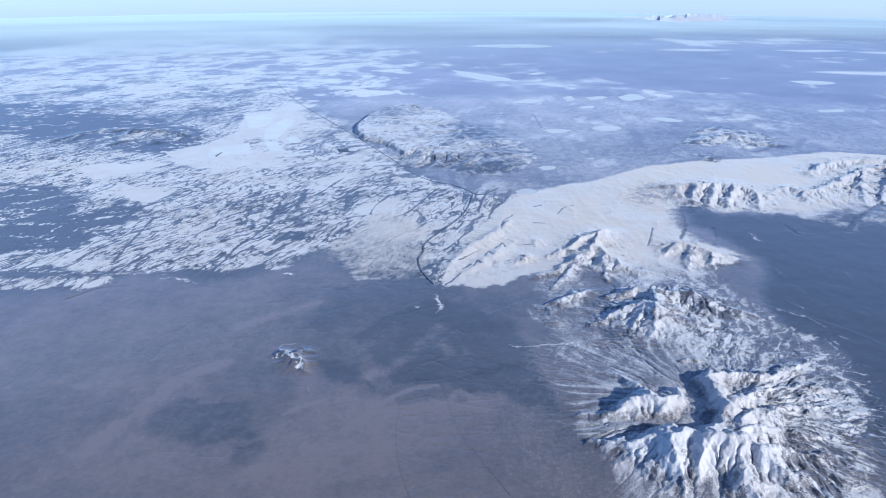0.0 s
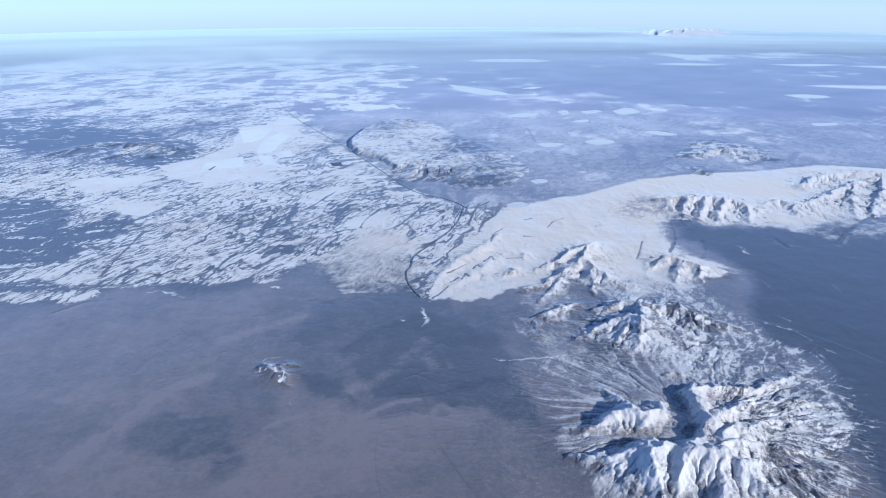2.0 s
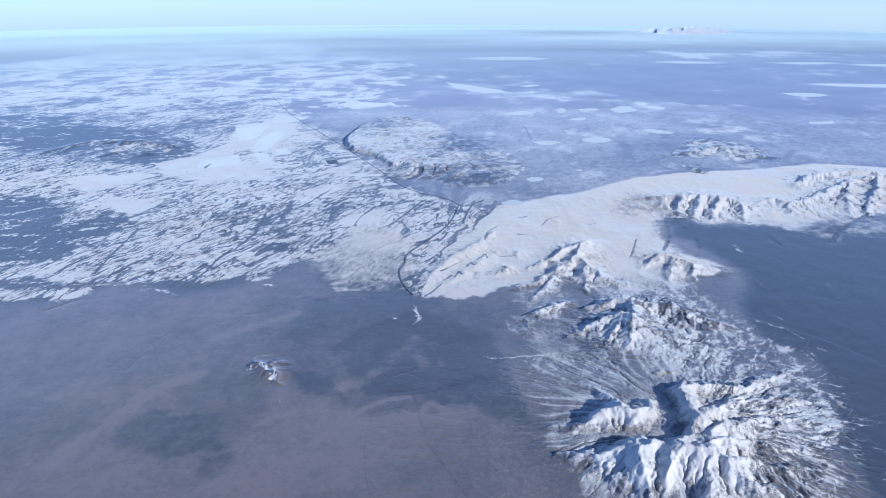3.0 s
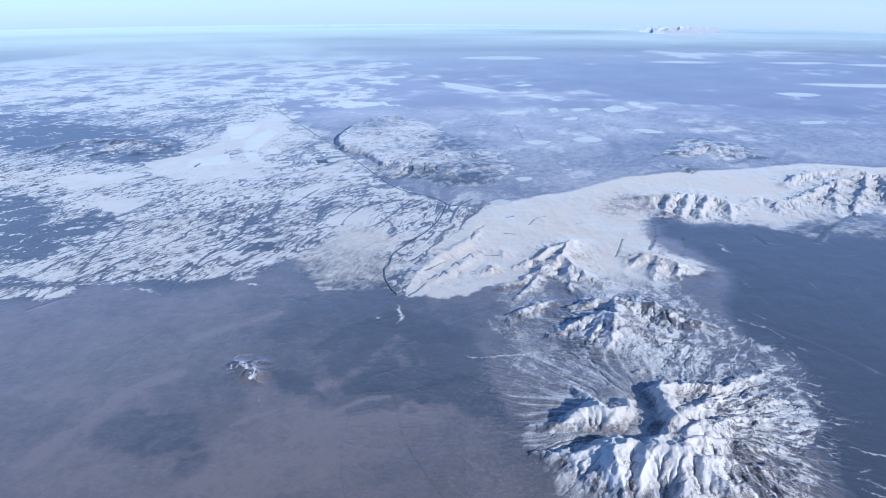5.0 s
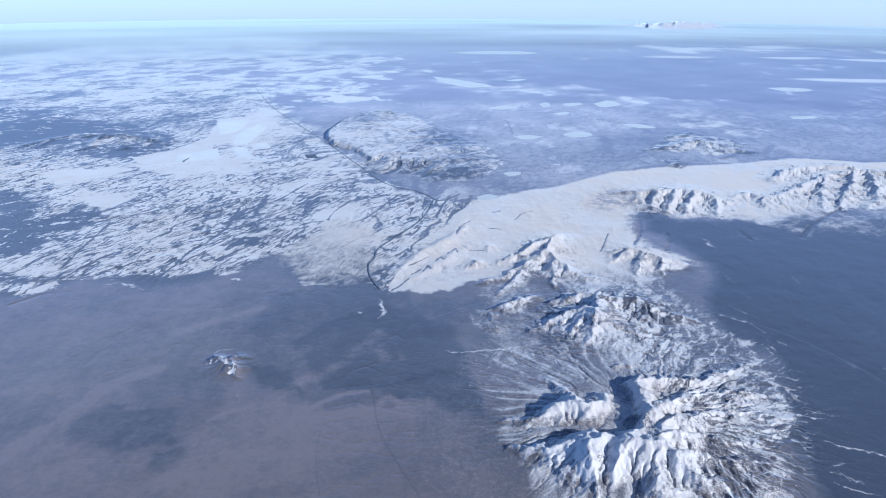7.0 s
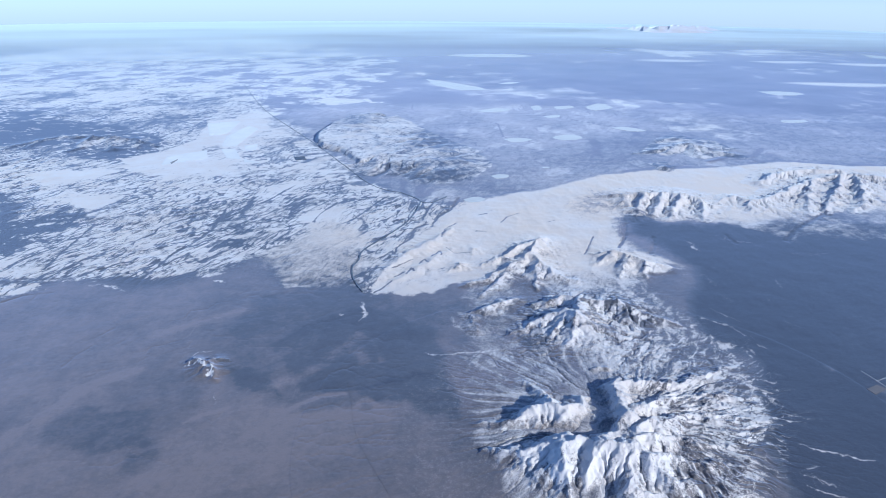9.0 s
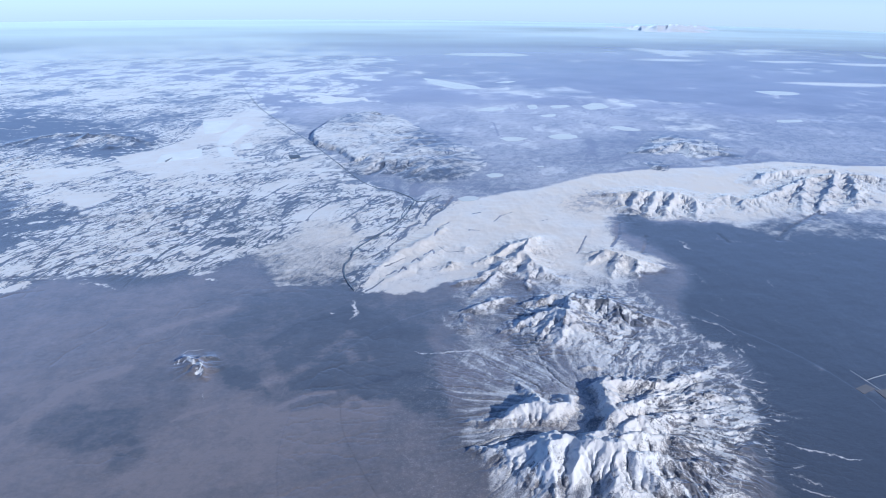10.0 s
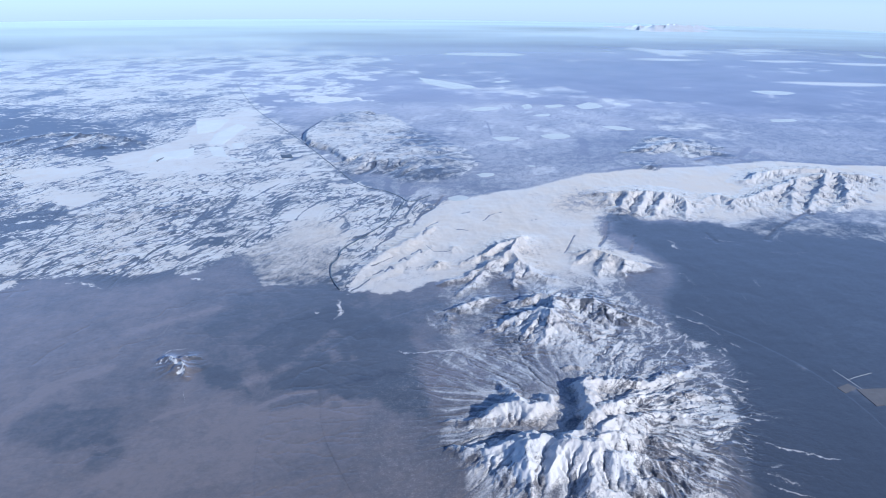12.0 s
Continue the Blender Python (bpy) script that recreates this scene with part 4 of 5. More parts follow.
    veil = 0.26 + 0.12 * upland * (form < 0) + 0.26 * apron * (1 - 0.6 * smooth(6, 20, x - HEART[0])) + 0.22 * inside(x, y, GREY_PLAIN, soft * 2) * ((form < 0) | (form > 6))
    snow = snow - upland * (form < 0) * 0.30 * smooth(1.6, 3.0, flow) * (1 - 0.8 * inside(x, y, UPLAND_LEVEL, 12))
    creeks = np.maximum(inside(x, y, GREY_PLAIN, soft), inside(x, y, FAR_LEFT, soft)) * (form < 0)
    snow = snow - creeks * 0.34 * smooth(1.9, 3.0, flow)
    lobe = inside(wx, wy, THIN_LOBE, 7.0)
    snow = snow + lobe * (0.50 - 0.42 * smooth(240, 212, y + 16 * patch + 8 * fine) + 0.25 * patch + 0.12 * fine - snow) * 0.75 - 0.55 * inside(wx, wy, STAIN, 14) * smooth(0.0, 0.5, 0.5 + patch + fine)
    veil = veil + 0.20 * lobe + 0.16 * inside(wx, wy, STAIN, 14) + 0.22 * inside(x, y, RANGE_FOOT, soft * 2) * (form < 0)
    thread = crests(turn * 17 + 1.4 * fbm(x / 11, y / 11, 4, 30), r / 8, 4, 34, 0.7)
    tongue = inside(x - 9 * (thread - 0.4), y, MASSIF_SNOW, 2.5) * (1 - inside(x, y, MASSIF_SNOW, 2.5)) * smooth(190, 165, y) * (x > HEART[0])
    snow = np.where(form < 0, np.maximum(snow, 0.52 * tongue * smooth(0.42, 0.6, thread)), snow)
    flank = np.maximum(inside(x, y, MASSIF_SNOW, 6.0), smooth(0.02, 0.1, rel) * (form == 0)) * smooth(6, 16, x - HEART[0]) * smooth(230, 180, y)
    snow = snow + flank * (-0.06 - 0.20 * smooth(-6, -16, y - HEART[1]) + 1.0 * (thread - 0.4) + 0.15 * fine - 0.5 * smooth(0.6, 1.6, flow + 0.5 * fine))
    veil = veil - 0.12 * flank
    snow = snow + 0.55 * (thread - 0.4) * inside(x, y, MASSIF_SNOW, 6.0) * smooth(2, -8, x - HEART[0]) * smooth(12, 20, r) * smooth(200, 175, y)
    fan = inside(wx, wy, WHITE_FAN, soft * 2) * smooth(520, 400, y)
    dust = 0.66 * fan + 0.6 * lobe * (1 - fan) + 0.3 * fan * np.clip(2 * patch, -1, 1) * (form < 0) + 0.9 * inside(wx, wy, STAIN, 14) - 0.3 * fan * (form == 4) + 0.10 * (form == 0)
    soil = np.where((form > 5) & (form < 9), np.minimum(soil, 0.75), soil)
    soil = np.where((form >= 0) & (form < 4), np.maximum(soil, 0.55), soil)
    return snow, np.clip(np.where(high, soil - np.where((form > 5) & (form < 10), 0.45, 0.0), soil), 0, 1), cut, veil, dust


# ---------------------------------------------------------------- materials
def nodes_of(name):
    m = bpy.data.materials.new(name)
    m.use_nodes = True
    return m, m.node_tree, m.node_tree.nodes["Principled BSDF"]


def link(tree, a, b):
    tree.links.new(a, b)


def add(tree, kind, **values):
    n = tree.nodes.new(kind)
    for key, value in values.items():
        n.inputs[key.replace("_", " ")].default_value = value
    return n


def land_material():
    m, tree, shade = nodes_of("winter_land")
    snow = tree.nodes.new("ShaderNodeAttribute")
    snow.attribute_name = "snow"
    soil = tree.nodes.new("ShaderNodeAttribute")
    soil.attribute_name = "soil"
    where = tree.nodes.new("ShaderNodeNewGeometry")
    def spread(value, amount, rest):
        n = tree.nodes.new("ShaderNodeMath")
        n.operation = "MULTIPLY_ADD"
        n.inputs[1].default_value = amount
        link(tree, value, n.inputs[0])
        if isinstance(rest, float):
            n.inputs[2].default_value = rest
        else:
            link(tree, rest, n.inputs[2])
        return n.outputs[0]

    coarse = add(tree, "ShaderNodeTexNoise", Scale=0.9, Detail=4.0, Roughness=0.6)
    grain = add(tree, "ShaderNodeTexNoise", Scale=3.2, Detail=4.0, Roughness=0.8)
    for n in (coarse, grain):
        link(tree, where.outputs["Position"], n.inputs["Vector"])
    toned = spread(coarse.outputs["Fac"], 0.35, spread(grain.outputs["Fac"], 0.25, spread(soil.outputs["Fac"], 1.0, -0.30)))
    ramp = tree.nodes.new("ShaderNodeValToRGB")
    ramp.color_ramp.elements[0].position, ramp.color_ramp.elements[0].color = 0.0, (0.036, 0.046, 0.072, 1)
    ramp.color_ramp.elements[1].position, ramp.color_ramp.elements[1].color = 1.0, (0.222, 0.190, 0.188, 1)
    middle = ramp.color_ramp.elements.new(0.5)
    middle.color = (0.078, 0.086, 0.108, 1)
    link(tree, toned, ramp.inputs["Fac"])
    grit = tree.nodes.new("ShaderNodeAttribute")
    grit.attribute_name = "grit"
    speck = tree.nodes.new("ShaderNodeMath")
    speck.operation = "MULTIPLY"
    link(tree, spread(coarse.outputs["Fac"], 0.45, spread(grain.outputs["Fac"], 1.35, -0.90)), speck.inputs[0])
    link(tree, grit.outputs["Fac"], speck.inputs[1])
    # creeks: thin branching cuts with no snow, along the grain of the upland
    cut = tree.nodes.new("ShaderNodeAttribute")
    cut.attribute_name = "cut"
    drift = spread(speck.outputs[0], 1.0, snow.outputs["Fac"])
    for size, width, depth in ((0.085, 0.024, 1.0), (0.20, 0.03, 0.75), (0.45, 0.035, 0.45)):
        lie = tree.nodes.new("ShaderNodeMapping")
        lie.vector_type = "TEXTURE"
        lie.inputs["Rotation"].default_value = (0, 0, 1.16)
        lie.inputs["Scale"].default_value = (3.0, 1.0, 1.0)
        link(tree, where.outputs["Position"], lie.inputs["Vector"])
        flow = add(tree, "ShaderNodeTexNoise", Scale=size, Detail=3.0, Roughness=0.6, Distortion=0.4)
        link(tree, lie.outputs["Vector"], flow.inputs["Vector"])
        off = tree.nodes.new("ShaderNodeMath")
        off.operation = "ABSOLUTE"
        link(tree, spread(flow.outputs["Fac"], 1.0, -0.5), off.inputs[0])
        bed = tree.nodes.new("ShaderNodeMapRange")
        bed.interpolation_type = "SMOOTHSTEP"
        bed.inputs["From Min"].default_value, bed.inputs["From Max"].default_value = 0.2 * width, width
        bed.inputs["To Min"].default_value, bed.inputs["To Max"].default_value = -depth, 0.0
        link(tree, off.outputs[0], bed.inputs["Value"])
        gone = tree.nodes.new("ShaderNodeMath")
        gone.operation = "MULTIPLY_ADD"
        link(tree, bed.outputs["Result"], gone.inputs[0])
        link(tree, cut.outputs["Fac"], gone.inputs[1])
        link(tree, drift, gone.inputs[2])
        drift = gone.outputs[0]
    edge = tree.nodes.new("ShaderNodeMapRange")
    edge.interpolation_type = "SMOOTHSTEP"
    link(tree, drift, edge.inputs["Value"])
    veil = tree.nodes.new("ShaderNodeAttribute")
    veil.attribute_name = "veil"
    link(tree, spread(veil.outputs["Fac"], -1.0, 0.47), edge.inputs["From Min"])
    link(tree, spread(veil.outputs["Fac"], 1.0, 0.47), edge.inputs["From Max"])
    mix = tree.nodes.new("ShaderNodeMix")
    mix.data_type = "RGBA"
    link(tree, edge.outputs["Result"], mix.inputs["Factor"])
    link(tree, ramp.outputs["Color"], mix.inputs["A"])
    dust = add(tree, "ShaderNodeTexNoise", Scale=0.05, Detail=5.0, Roughness=0.7)
    link(tree, where.outputs["Position"], dust.inputs["Vector"])
    white = tree.nodes.new("ShaderNodeValToRGB")
    white.color_ramp.elements[0].position, white.color_ramp.elements[0].color = 0.35, (0.795, 0.80, 0.825, 1)
    white.color_ramp.elements[1].position, white.color_ramp.elements[1].color = 0.70, (0.70, 0.655, 0.645, 1)
    link(tree, dust.outputs["Fac"], white.inputs["Fac"])
    # wind-blown dust on the snow
    dirt = tree.nodes.new("ShaderNodeAttribute")
    dirt.attribute_name = "dust"
    amount = tree.nodes.new("ShaderNodeMath")
    amount.operation, amount.use_clamp = "MULTIPLY", True
    link(tree, dirt.outputs["Fac"], amount.inputs[0])
    link(tree, spread(dust.outputs["Fac"], 1.2, 0.25), amount.inputs[1])
    dusted = tree.nodes.new("ShaderNodeMix")
    dusted.data_type = "RGBA"
    link(tree, amount.outputs[0], dusted.inputs["Factor"])
    link(tree, white.outputs["Color"], dusted.inputs["A"])
    dusted.inputs["B"].default_value = (0.745, 0.675, 0.615, 1)
    link(tree, dusted.outputs["Result"], mix.inputs["B"])
    link(tree, mix.outputs["Result"], shade.inputs["Base Color"])
    shade.inputs["Roughness"].default_value = 0.75
    lumps = add(tree, "ShaderNodeTexNoise", Scale=1.7, Detail=5.0, Roughness=0.72)
    link(tree, where.outputs["Position"], lumps.inputs["Vector"])
    rough = tree.nodes.new("ShaderNodeAttribute")
    rough.attribute_name = "rough"
    bump = tree.nodes.new("ShaderNodeBump")
    bump.inputs["Distance"].default_value = 0.16
    link(tree, rough.outputs["Fac"], bump.inputs["Strength"])
    link(tree, lumps.outputs["Fac"], bump.inputs["Height"])
    link(tree, bump.outputs["Normal"], shade.inputs["Normal"])
    # blue sheen stands in for haze: it veils ground seen at a grazing angle
    haze_weight = tree.nodes.new("ShaderNodeMapRange")
    haze_weight.inputs["To Min"].default_value, haze_weight.inputs["To Max"].default_value = 0.60, 0.95
    link(tree, toned, haze_weight.inputs["Value"])
    link(tree, haze_weight.outputs["Result"], shade.inputs["Sheen Weight"])
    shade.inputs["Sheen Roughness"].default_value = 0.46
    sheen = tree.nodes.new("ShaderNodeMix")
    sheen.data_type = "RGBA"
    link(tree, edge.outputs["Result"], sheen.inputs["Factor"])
    haze_tint = tree.nodes.new("ShaderNodeValToRGB")
    haze_tint.color_ramp.elements[0].position, haze_tint.color_ramp.elements[0].color = 0.15, (0.37, 0.54, 0.87, 1)
    haze_tint.color_ramp.elements[1].position, haze_tint.color_ramp.elements[1].color = 0.95, (0.42, 0.555, 0.87, 1)
    link(tree, toned, haze_tint.inputs["Fac"])
    link(tree, haze_tint.outputs["Color"], sheen.inputs["A"])
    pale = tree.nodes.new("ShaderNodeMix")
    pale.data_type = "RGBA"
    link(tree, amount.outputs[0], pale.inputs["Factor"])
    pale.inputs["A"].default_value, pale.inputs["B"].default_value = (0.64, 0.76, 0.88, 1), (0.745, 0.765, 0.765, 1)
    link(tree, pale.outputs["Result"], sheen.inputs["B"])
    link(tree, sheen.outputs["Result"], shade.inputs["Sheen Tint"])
    return m


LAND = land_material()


# ---------------------------------------------------------------- the ground, one sheet to beyond the horizon
def sheet(name, pts, faces, values, mat):
    me = bpy.data.meshes.new(name)
    me.vertices.add(len(pts))
    me.vertices.foreach_set("co", pts.astype(np.float32).ravel())
    me.loops.add(faces.size)
    me.loops.foreach_set("vertex_index", faces.astype(np.int32).ravel())
    me.polygons.add(len(faces))
    me.polygons.foreach_set("loop_start", np.arange(0, faces.size, 4, dtype=np.int32))
    me.update(calc_edges=True)
    me.shade_smooth()
    for key, value in values.items():
        me.attributes.new(key, "FLOAT", "POINT").data.foreach_set("value", value.astype(np.float32))
    me.materials.append(mat)
    return new(name, me)


ROWS, COLS = 800, 1440
near_rows = 1 / np.linspace(1 / 98, 1 / 4400, ROWS)
rows_y = np.concatenate([[-4800, -2500, -1000, -300, 0, 60], near_rows, [4700]])
wide = 0.66 * np.maximum(rows_y, 90) + 42
flank = np.array([1.25, 1.8, 3.0, 6.0])
cols_u = np.concatenate([-flank[::-1], np.linspace(-1, 1, COLS), flank])
gx = np.clip(wide[:, None] * cols_u[None, :], -4900, 4900)
gx[:, 0], gx[:, -1] = -4901, 4901
gy = np.repeat(rows_y[:, None], len(cols_u), 1)
shape = gx.shape
vx, vy = gx.ravel().astype(np.float32), gy.ravel().astype(np.float32)
rise, form, rib, rel = relief(vx, vy)
down, flow = carving(vx, vy)
rise = rise + down
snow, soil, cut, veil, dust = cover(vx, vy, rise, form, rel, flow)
grit = smooth(620, 260, vy) * (1.1 + 0.9 * inside(vx, vy, MASSIF_SNOW, 6.0) * (0.45 + 0.55 * smooth(0, 14, vx - HEART[0])))
# broken rock, scrub and drifts roughen all but the bare plain and the smooth fan
rough = np.clip(0.25 + 0.75 * inside(vx, vy, MASSIF_SNOW, 8.0) + 0.6 * inside(vx, vy, LEFT_SNOW, 12.0) + 0.7 * smooth(0, 0.3, rel) * (vy < 300), 0, 1) * smooth(600, 260, vy)
rough = rough * (1 - 0.8 * inside(vx, vy, WHITE_FAN, 10.0) * (form < 0))
tones = {"rough": rough, "snow": snow, "soil": soil, "cut": cut, "grit": grit, "veil": veil, "dust": dust}
vz = rise - globe(vx, vy)
index = np.arange(len(vx)).reshape(shape)
quads = np.stack([index[:-1, :-1], index[:-1, 1:], index[1:, 1:], index[1:, :-1]], -1).reshape(-1, 4)

KINDS = (
    ("mountain", "steep snowy mountain massif with blue-shaded valleys and bare brown rock", "mountain"),
    ("mountain", "lower snowy peak with streaked gullies beside the massif", "mountain"),
    ("hills", "snowy ridge of small sharp hills on the white fan", "hills"),
    ("hills", "wind-streaked snowy knoll at the edge of the dark plain", "hills"),
    ("mountain_range", "long snow-covered mountain range with dark rocky gullies", "mountains"),
    ("hillock", "lone dark hillock with a small snow cap on bare ground", "hill"),
    ("hill", "low wooded hill with snow patches on the upland", "hill"),
    ("plateau", "snowy plateau with a dark shaded escarpment along the valley", "plateau"),
    ("hills", "low snow-streaked hills rising from the grey plain", "hills"),
    ("mountain_range", "distant white mountain range on the horizon", "mountains"),
    ("bluffs", "low snowy bluffs with bare brown edges by the river", "hills"),
)
face_form = form[quads]
same = (face_form == face_form[:, :1]).all(1)
face_form = np.where(same, face_form[:, 0], -1)
face_rib = rib[quads[:, 0]]
lowered = vz.copy()
grid = (shape[0] - 1, shape[1] - 1)


def shifted(a, step, ax):
    """a moved by one cell, with its own edge kept."""
    out = np.roll(a, step, ax)
    edge = [slice(None)] * 2
    edge[ax] = 0 if step == 1 else -1
    out[tuple(edge)] = a[tuple(edge)]
    return out


def pieces(mask, kinds, least):
    """A label for each connected piece of one kind; pieces too small go to a neighbour."""
    lab = np.where(mask, np.arange(mask.size).reshape(mask.shape), -1)
    while True:
        old = lab
        for ax in (0, 1):
            for step in (1, -1):
                join = mask & shifted(mask, step, ax) & (kinds == shifted(kinds, step, ax))
                lab = np.where(join, np.maximum(lab, shifted(lab, step, ax)), lab)
        # a label points at a cell whose own label may be higher still
        lab = np.where(lab >= 0, lab.ravel()[np.maximum(lab, 0)], -1)
        if (lab == old).all():
            break
    count = np.bincount(lab[lab >= 0], minlength=mask.size)
    lab = np.where(mask & (count[np.maximum(lab, 0)] < least), -2, lab)
    for _ in range(40):
        if not (lab == -2).any():
            break
        for ax in (0, 1):
            for step in (1, -1):
                lab = np.where(lab == -2, np.where(shifted(lab, step, ax) >= 0, shifted(lab, step, ax), -2), lab)
    return lab


for k, (name, label, category) in enumerate(KINDS):
    mine = (face_form == k).reshape(grid)
    if not mine.any():
        continue
    r0, r1 = np.nonzero(mine.any(1))[0][[0, -1]]
    c0, c1 = np.nonzero(mine.any(0))[0][[0, -1]]
    box = (slice(r0, r1 + 1), slice(c0, c1 + 1))
    labels = np.full(grid, -1)
    labels[box] = pieces(mine[box], face_rib.reshape(grid)[box], 160)
    labels = labels.ravel()
    mine = labels >= 0
    thing = tagged(new(name), label, category)
    x0, y0 = FORMS[k][0][0][:2]
    thing.location = (x0, y0, float(height([x0], [y0])[0]))
    for piece in np.unique(labels[mine]):
        part_faces = quads[labels == piece]
        used, back = np.unique(part_faces, return_inverse=True)
        at = np.array(thing.location)
        ob = sheet("slope" if k in (5, 7) else "ridge", np.stack([vx[used], vy[used], vz[used]], 1) - at, back.reshape(-1, 4), {key: value[used] for key, value in tones.items()}, LAND)
        ob.parent = thing
    # the ground goes on below it
    inner = np.bincount(quads[mine].ravel(), minlength=len(vx)) == 4
    deep = inner.reshape(shape).copy()
    for ax in (0, 1):
        for step in (1, -1):
            deep &= np.roll(inner.reshape(shape), step, ax)
    lowered[inner] -= 0.006
    lowered[deep.ravel()] -= 0.3
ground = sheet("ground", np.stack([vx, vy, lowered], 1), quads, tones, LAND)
tagged(ground, "winter basin of bare brown plain and patchy snow reaching the horizon", "ground", kind="structure")


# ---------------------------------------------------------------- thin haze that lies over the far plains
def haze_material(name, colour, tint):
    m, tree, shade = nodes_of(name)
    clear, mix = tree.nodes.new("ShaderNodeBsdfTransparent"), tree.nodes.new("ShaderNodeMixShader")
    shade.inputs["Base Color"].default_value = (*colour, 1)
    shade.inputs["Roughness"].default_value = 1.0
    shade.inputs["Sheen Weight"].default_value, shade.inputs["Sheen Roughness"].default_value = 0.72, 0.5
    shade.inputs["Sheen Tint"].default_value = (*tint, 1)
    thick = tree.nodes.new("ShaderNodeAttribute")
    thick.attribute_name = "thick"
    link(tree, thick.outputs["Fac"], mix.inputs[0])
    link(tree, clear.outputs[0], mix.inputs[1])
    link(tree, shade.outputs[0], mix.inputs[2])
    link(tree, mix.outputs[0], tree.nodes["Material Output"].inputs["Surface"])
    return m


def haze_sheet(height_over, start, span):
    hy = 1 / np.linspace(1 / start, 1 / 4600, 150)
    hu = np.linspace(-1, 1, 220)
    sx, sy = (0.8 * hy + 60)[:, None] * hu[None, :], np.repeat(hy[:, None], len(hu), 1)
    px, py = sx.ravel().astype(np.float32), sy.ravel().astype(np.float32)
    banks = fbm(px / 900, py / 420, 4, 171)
    # added sheet, made denser with distance, stands in for haze through the air
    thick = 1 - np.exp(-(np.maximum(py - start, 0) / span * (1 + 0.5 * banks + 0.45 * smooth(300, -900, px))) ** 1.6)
    idx = np.arange(len(px)).reshape(sx.shape)
    faces = np.stack([idx[:-1, :-1], idx[:-1, 1:], idx[1:, 1:], idx[1:, :-1]], -1).reshape(-1, 4)
    me = bpy.data.meshes.new("haze")
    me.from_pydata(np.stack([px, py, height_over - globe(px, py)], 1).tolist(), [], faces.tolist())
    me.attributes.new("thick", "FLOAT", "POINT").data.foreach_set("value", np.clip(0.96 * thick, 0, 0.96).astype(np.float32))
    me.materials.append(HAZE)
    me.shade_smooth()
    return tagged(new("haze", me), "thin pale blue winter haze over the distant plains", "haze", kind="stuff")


# where the banks of cloud lie, their half length and depth, density
CLOUDS = (
    (300, 2150, 330, 120, 0.7, 305), (960, 1900, 220, 110, 0.75, 306), (-620, 1700, 260, 120, 0.5, 307), (-250, 1900, 200, 130, 0.5, 308),
)
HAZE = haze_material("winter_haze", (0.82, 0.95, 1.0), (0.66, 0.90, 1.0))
CLOUD = haze_material("thin_cloud", (0.96, 0.98, 1.0), (0.9, 0.96, 1.0))
CLOUD.node_tree.nodes["Principled BSDF"].inputs["Sheen Weight"].default_value = 1.0
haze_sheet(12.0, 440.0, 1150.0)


def low_cloud(x, y, long, deep, body, seed):
    """A flat bank of thin cloud with ragged, see-through edges."""
    u, v = np.meshgrid(np.linspace(-1, 1, 90), np.linspace(-1, 1, 40))
    px, py = (x + long * u + 0.25 * long * v).ravel().astype(np.float32), (y + deep * v + 0.12 * deep * u).ravel().astype(np.float32)
    u, v = u.ravel(), v.ravel()
    rag = fbm(px / long * 2.2, py / deep * 1.6, 5, seed, 0.6)
    thick = body * smooth(0.0, 0.55, 1 - np.hypot(u, v) + 0.85 * rag - 0.1) * smooth(1.0, 0.8, np.maximum(abs(u), abs(v)))
    pz = 1.2 - globe(px, py)
    idx = np.arange(len(px)).reshape(40, 90)
    faces = np.stack([idx[:-1, :-1], idx[:-1, 1:], idx[1:, 1:], idx[1:, :-1]], -1).reshape(-1, 4)
    me = bpy.data.meshes.new("low_cloud")
    me.from_pydata(np.stack([px - x, py - y, pz], 1).tolist(), [], faces.tolist())
    me.attributes.new("thick", "FLOAT", "POINT").data.foreach_set("value", thick.astype(np.float32))
    me.materials.append(CLOUD)
    me.shade_smooth()
    ob = tagged(new("low_cloud", me), "thin white bank of low cloud over the far plain", "cloud", group="low clouds")
    ob.location = (x, y, 0)
    return ob


for bank in CLOUDS:
    low_cloud(*bank)


# ---------------------------------------------------------------- things laid on the ground
def plain_material(name, colour, other, rough, scale, bump=0.0):
    m, tree, shade = nodes_of(name)
    where = tree.nodes.new("ShaderNodeNewGeometry")
    n = add(tree, "ShaderNodeTexNoise", Scale=scale, Detail=4.0, Roughness=0.65)
    link(tree, where.outputs["Position"], n.inputs["Vector"])
    ramp = tree.nodes.new("ShaderNodeValToRGB")
    ramp.color_ramp.elements[0].position, ramp.color_ramp.elements[0].color = 0.3, (*colour, 1)
    ramp.color_ramp.elements[1].position, ramp.color_ramp.elements[1].color = 0.7, (*other, 1)
    link(tree, n.outputs["Fac"], ramp.inputs["Fac"])
    link(tree, ramp.outputs["Color"], shade.inputs["Base Color"])
    shade.inputs["Roughness"].default_value = rough
    # the land's blue sheen again, haze put into the surface
    shade.inputs["Sheen Weight"].default_value = 0.9
    shade.inputs["Sheen Roughness"].default_value = 0.55
    shade.inputs["Sheen Tint"].default_value = (0.52, 0.72, 1.0, 1)
    return m


ASPHALT = plain_material("asphalt", (0.035, 0.035, 0.04), (0.06, 0.058, 0.06), 0.85, 0.5)
WATER = plain_material("dark_river_water", (0.02, 0.03, 0.045), (0.05, 0.055, 0.065), 0.35, 0.3)
ICE = plain_material("snowed_lake_ice", (0.44, 0.455, 0.48), (0.58, 0.585, 0.60), 0.55, 0.08)
# paler haze sheen for ice and snowy fields
SNOW_HAZE = (0.64, 0.78, 0.90, 1)
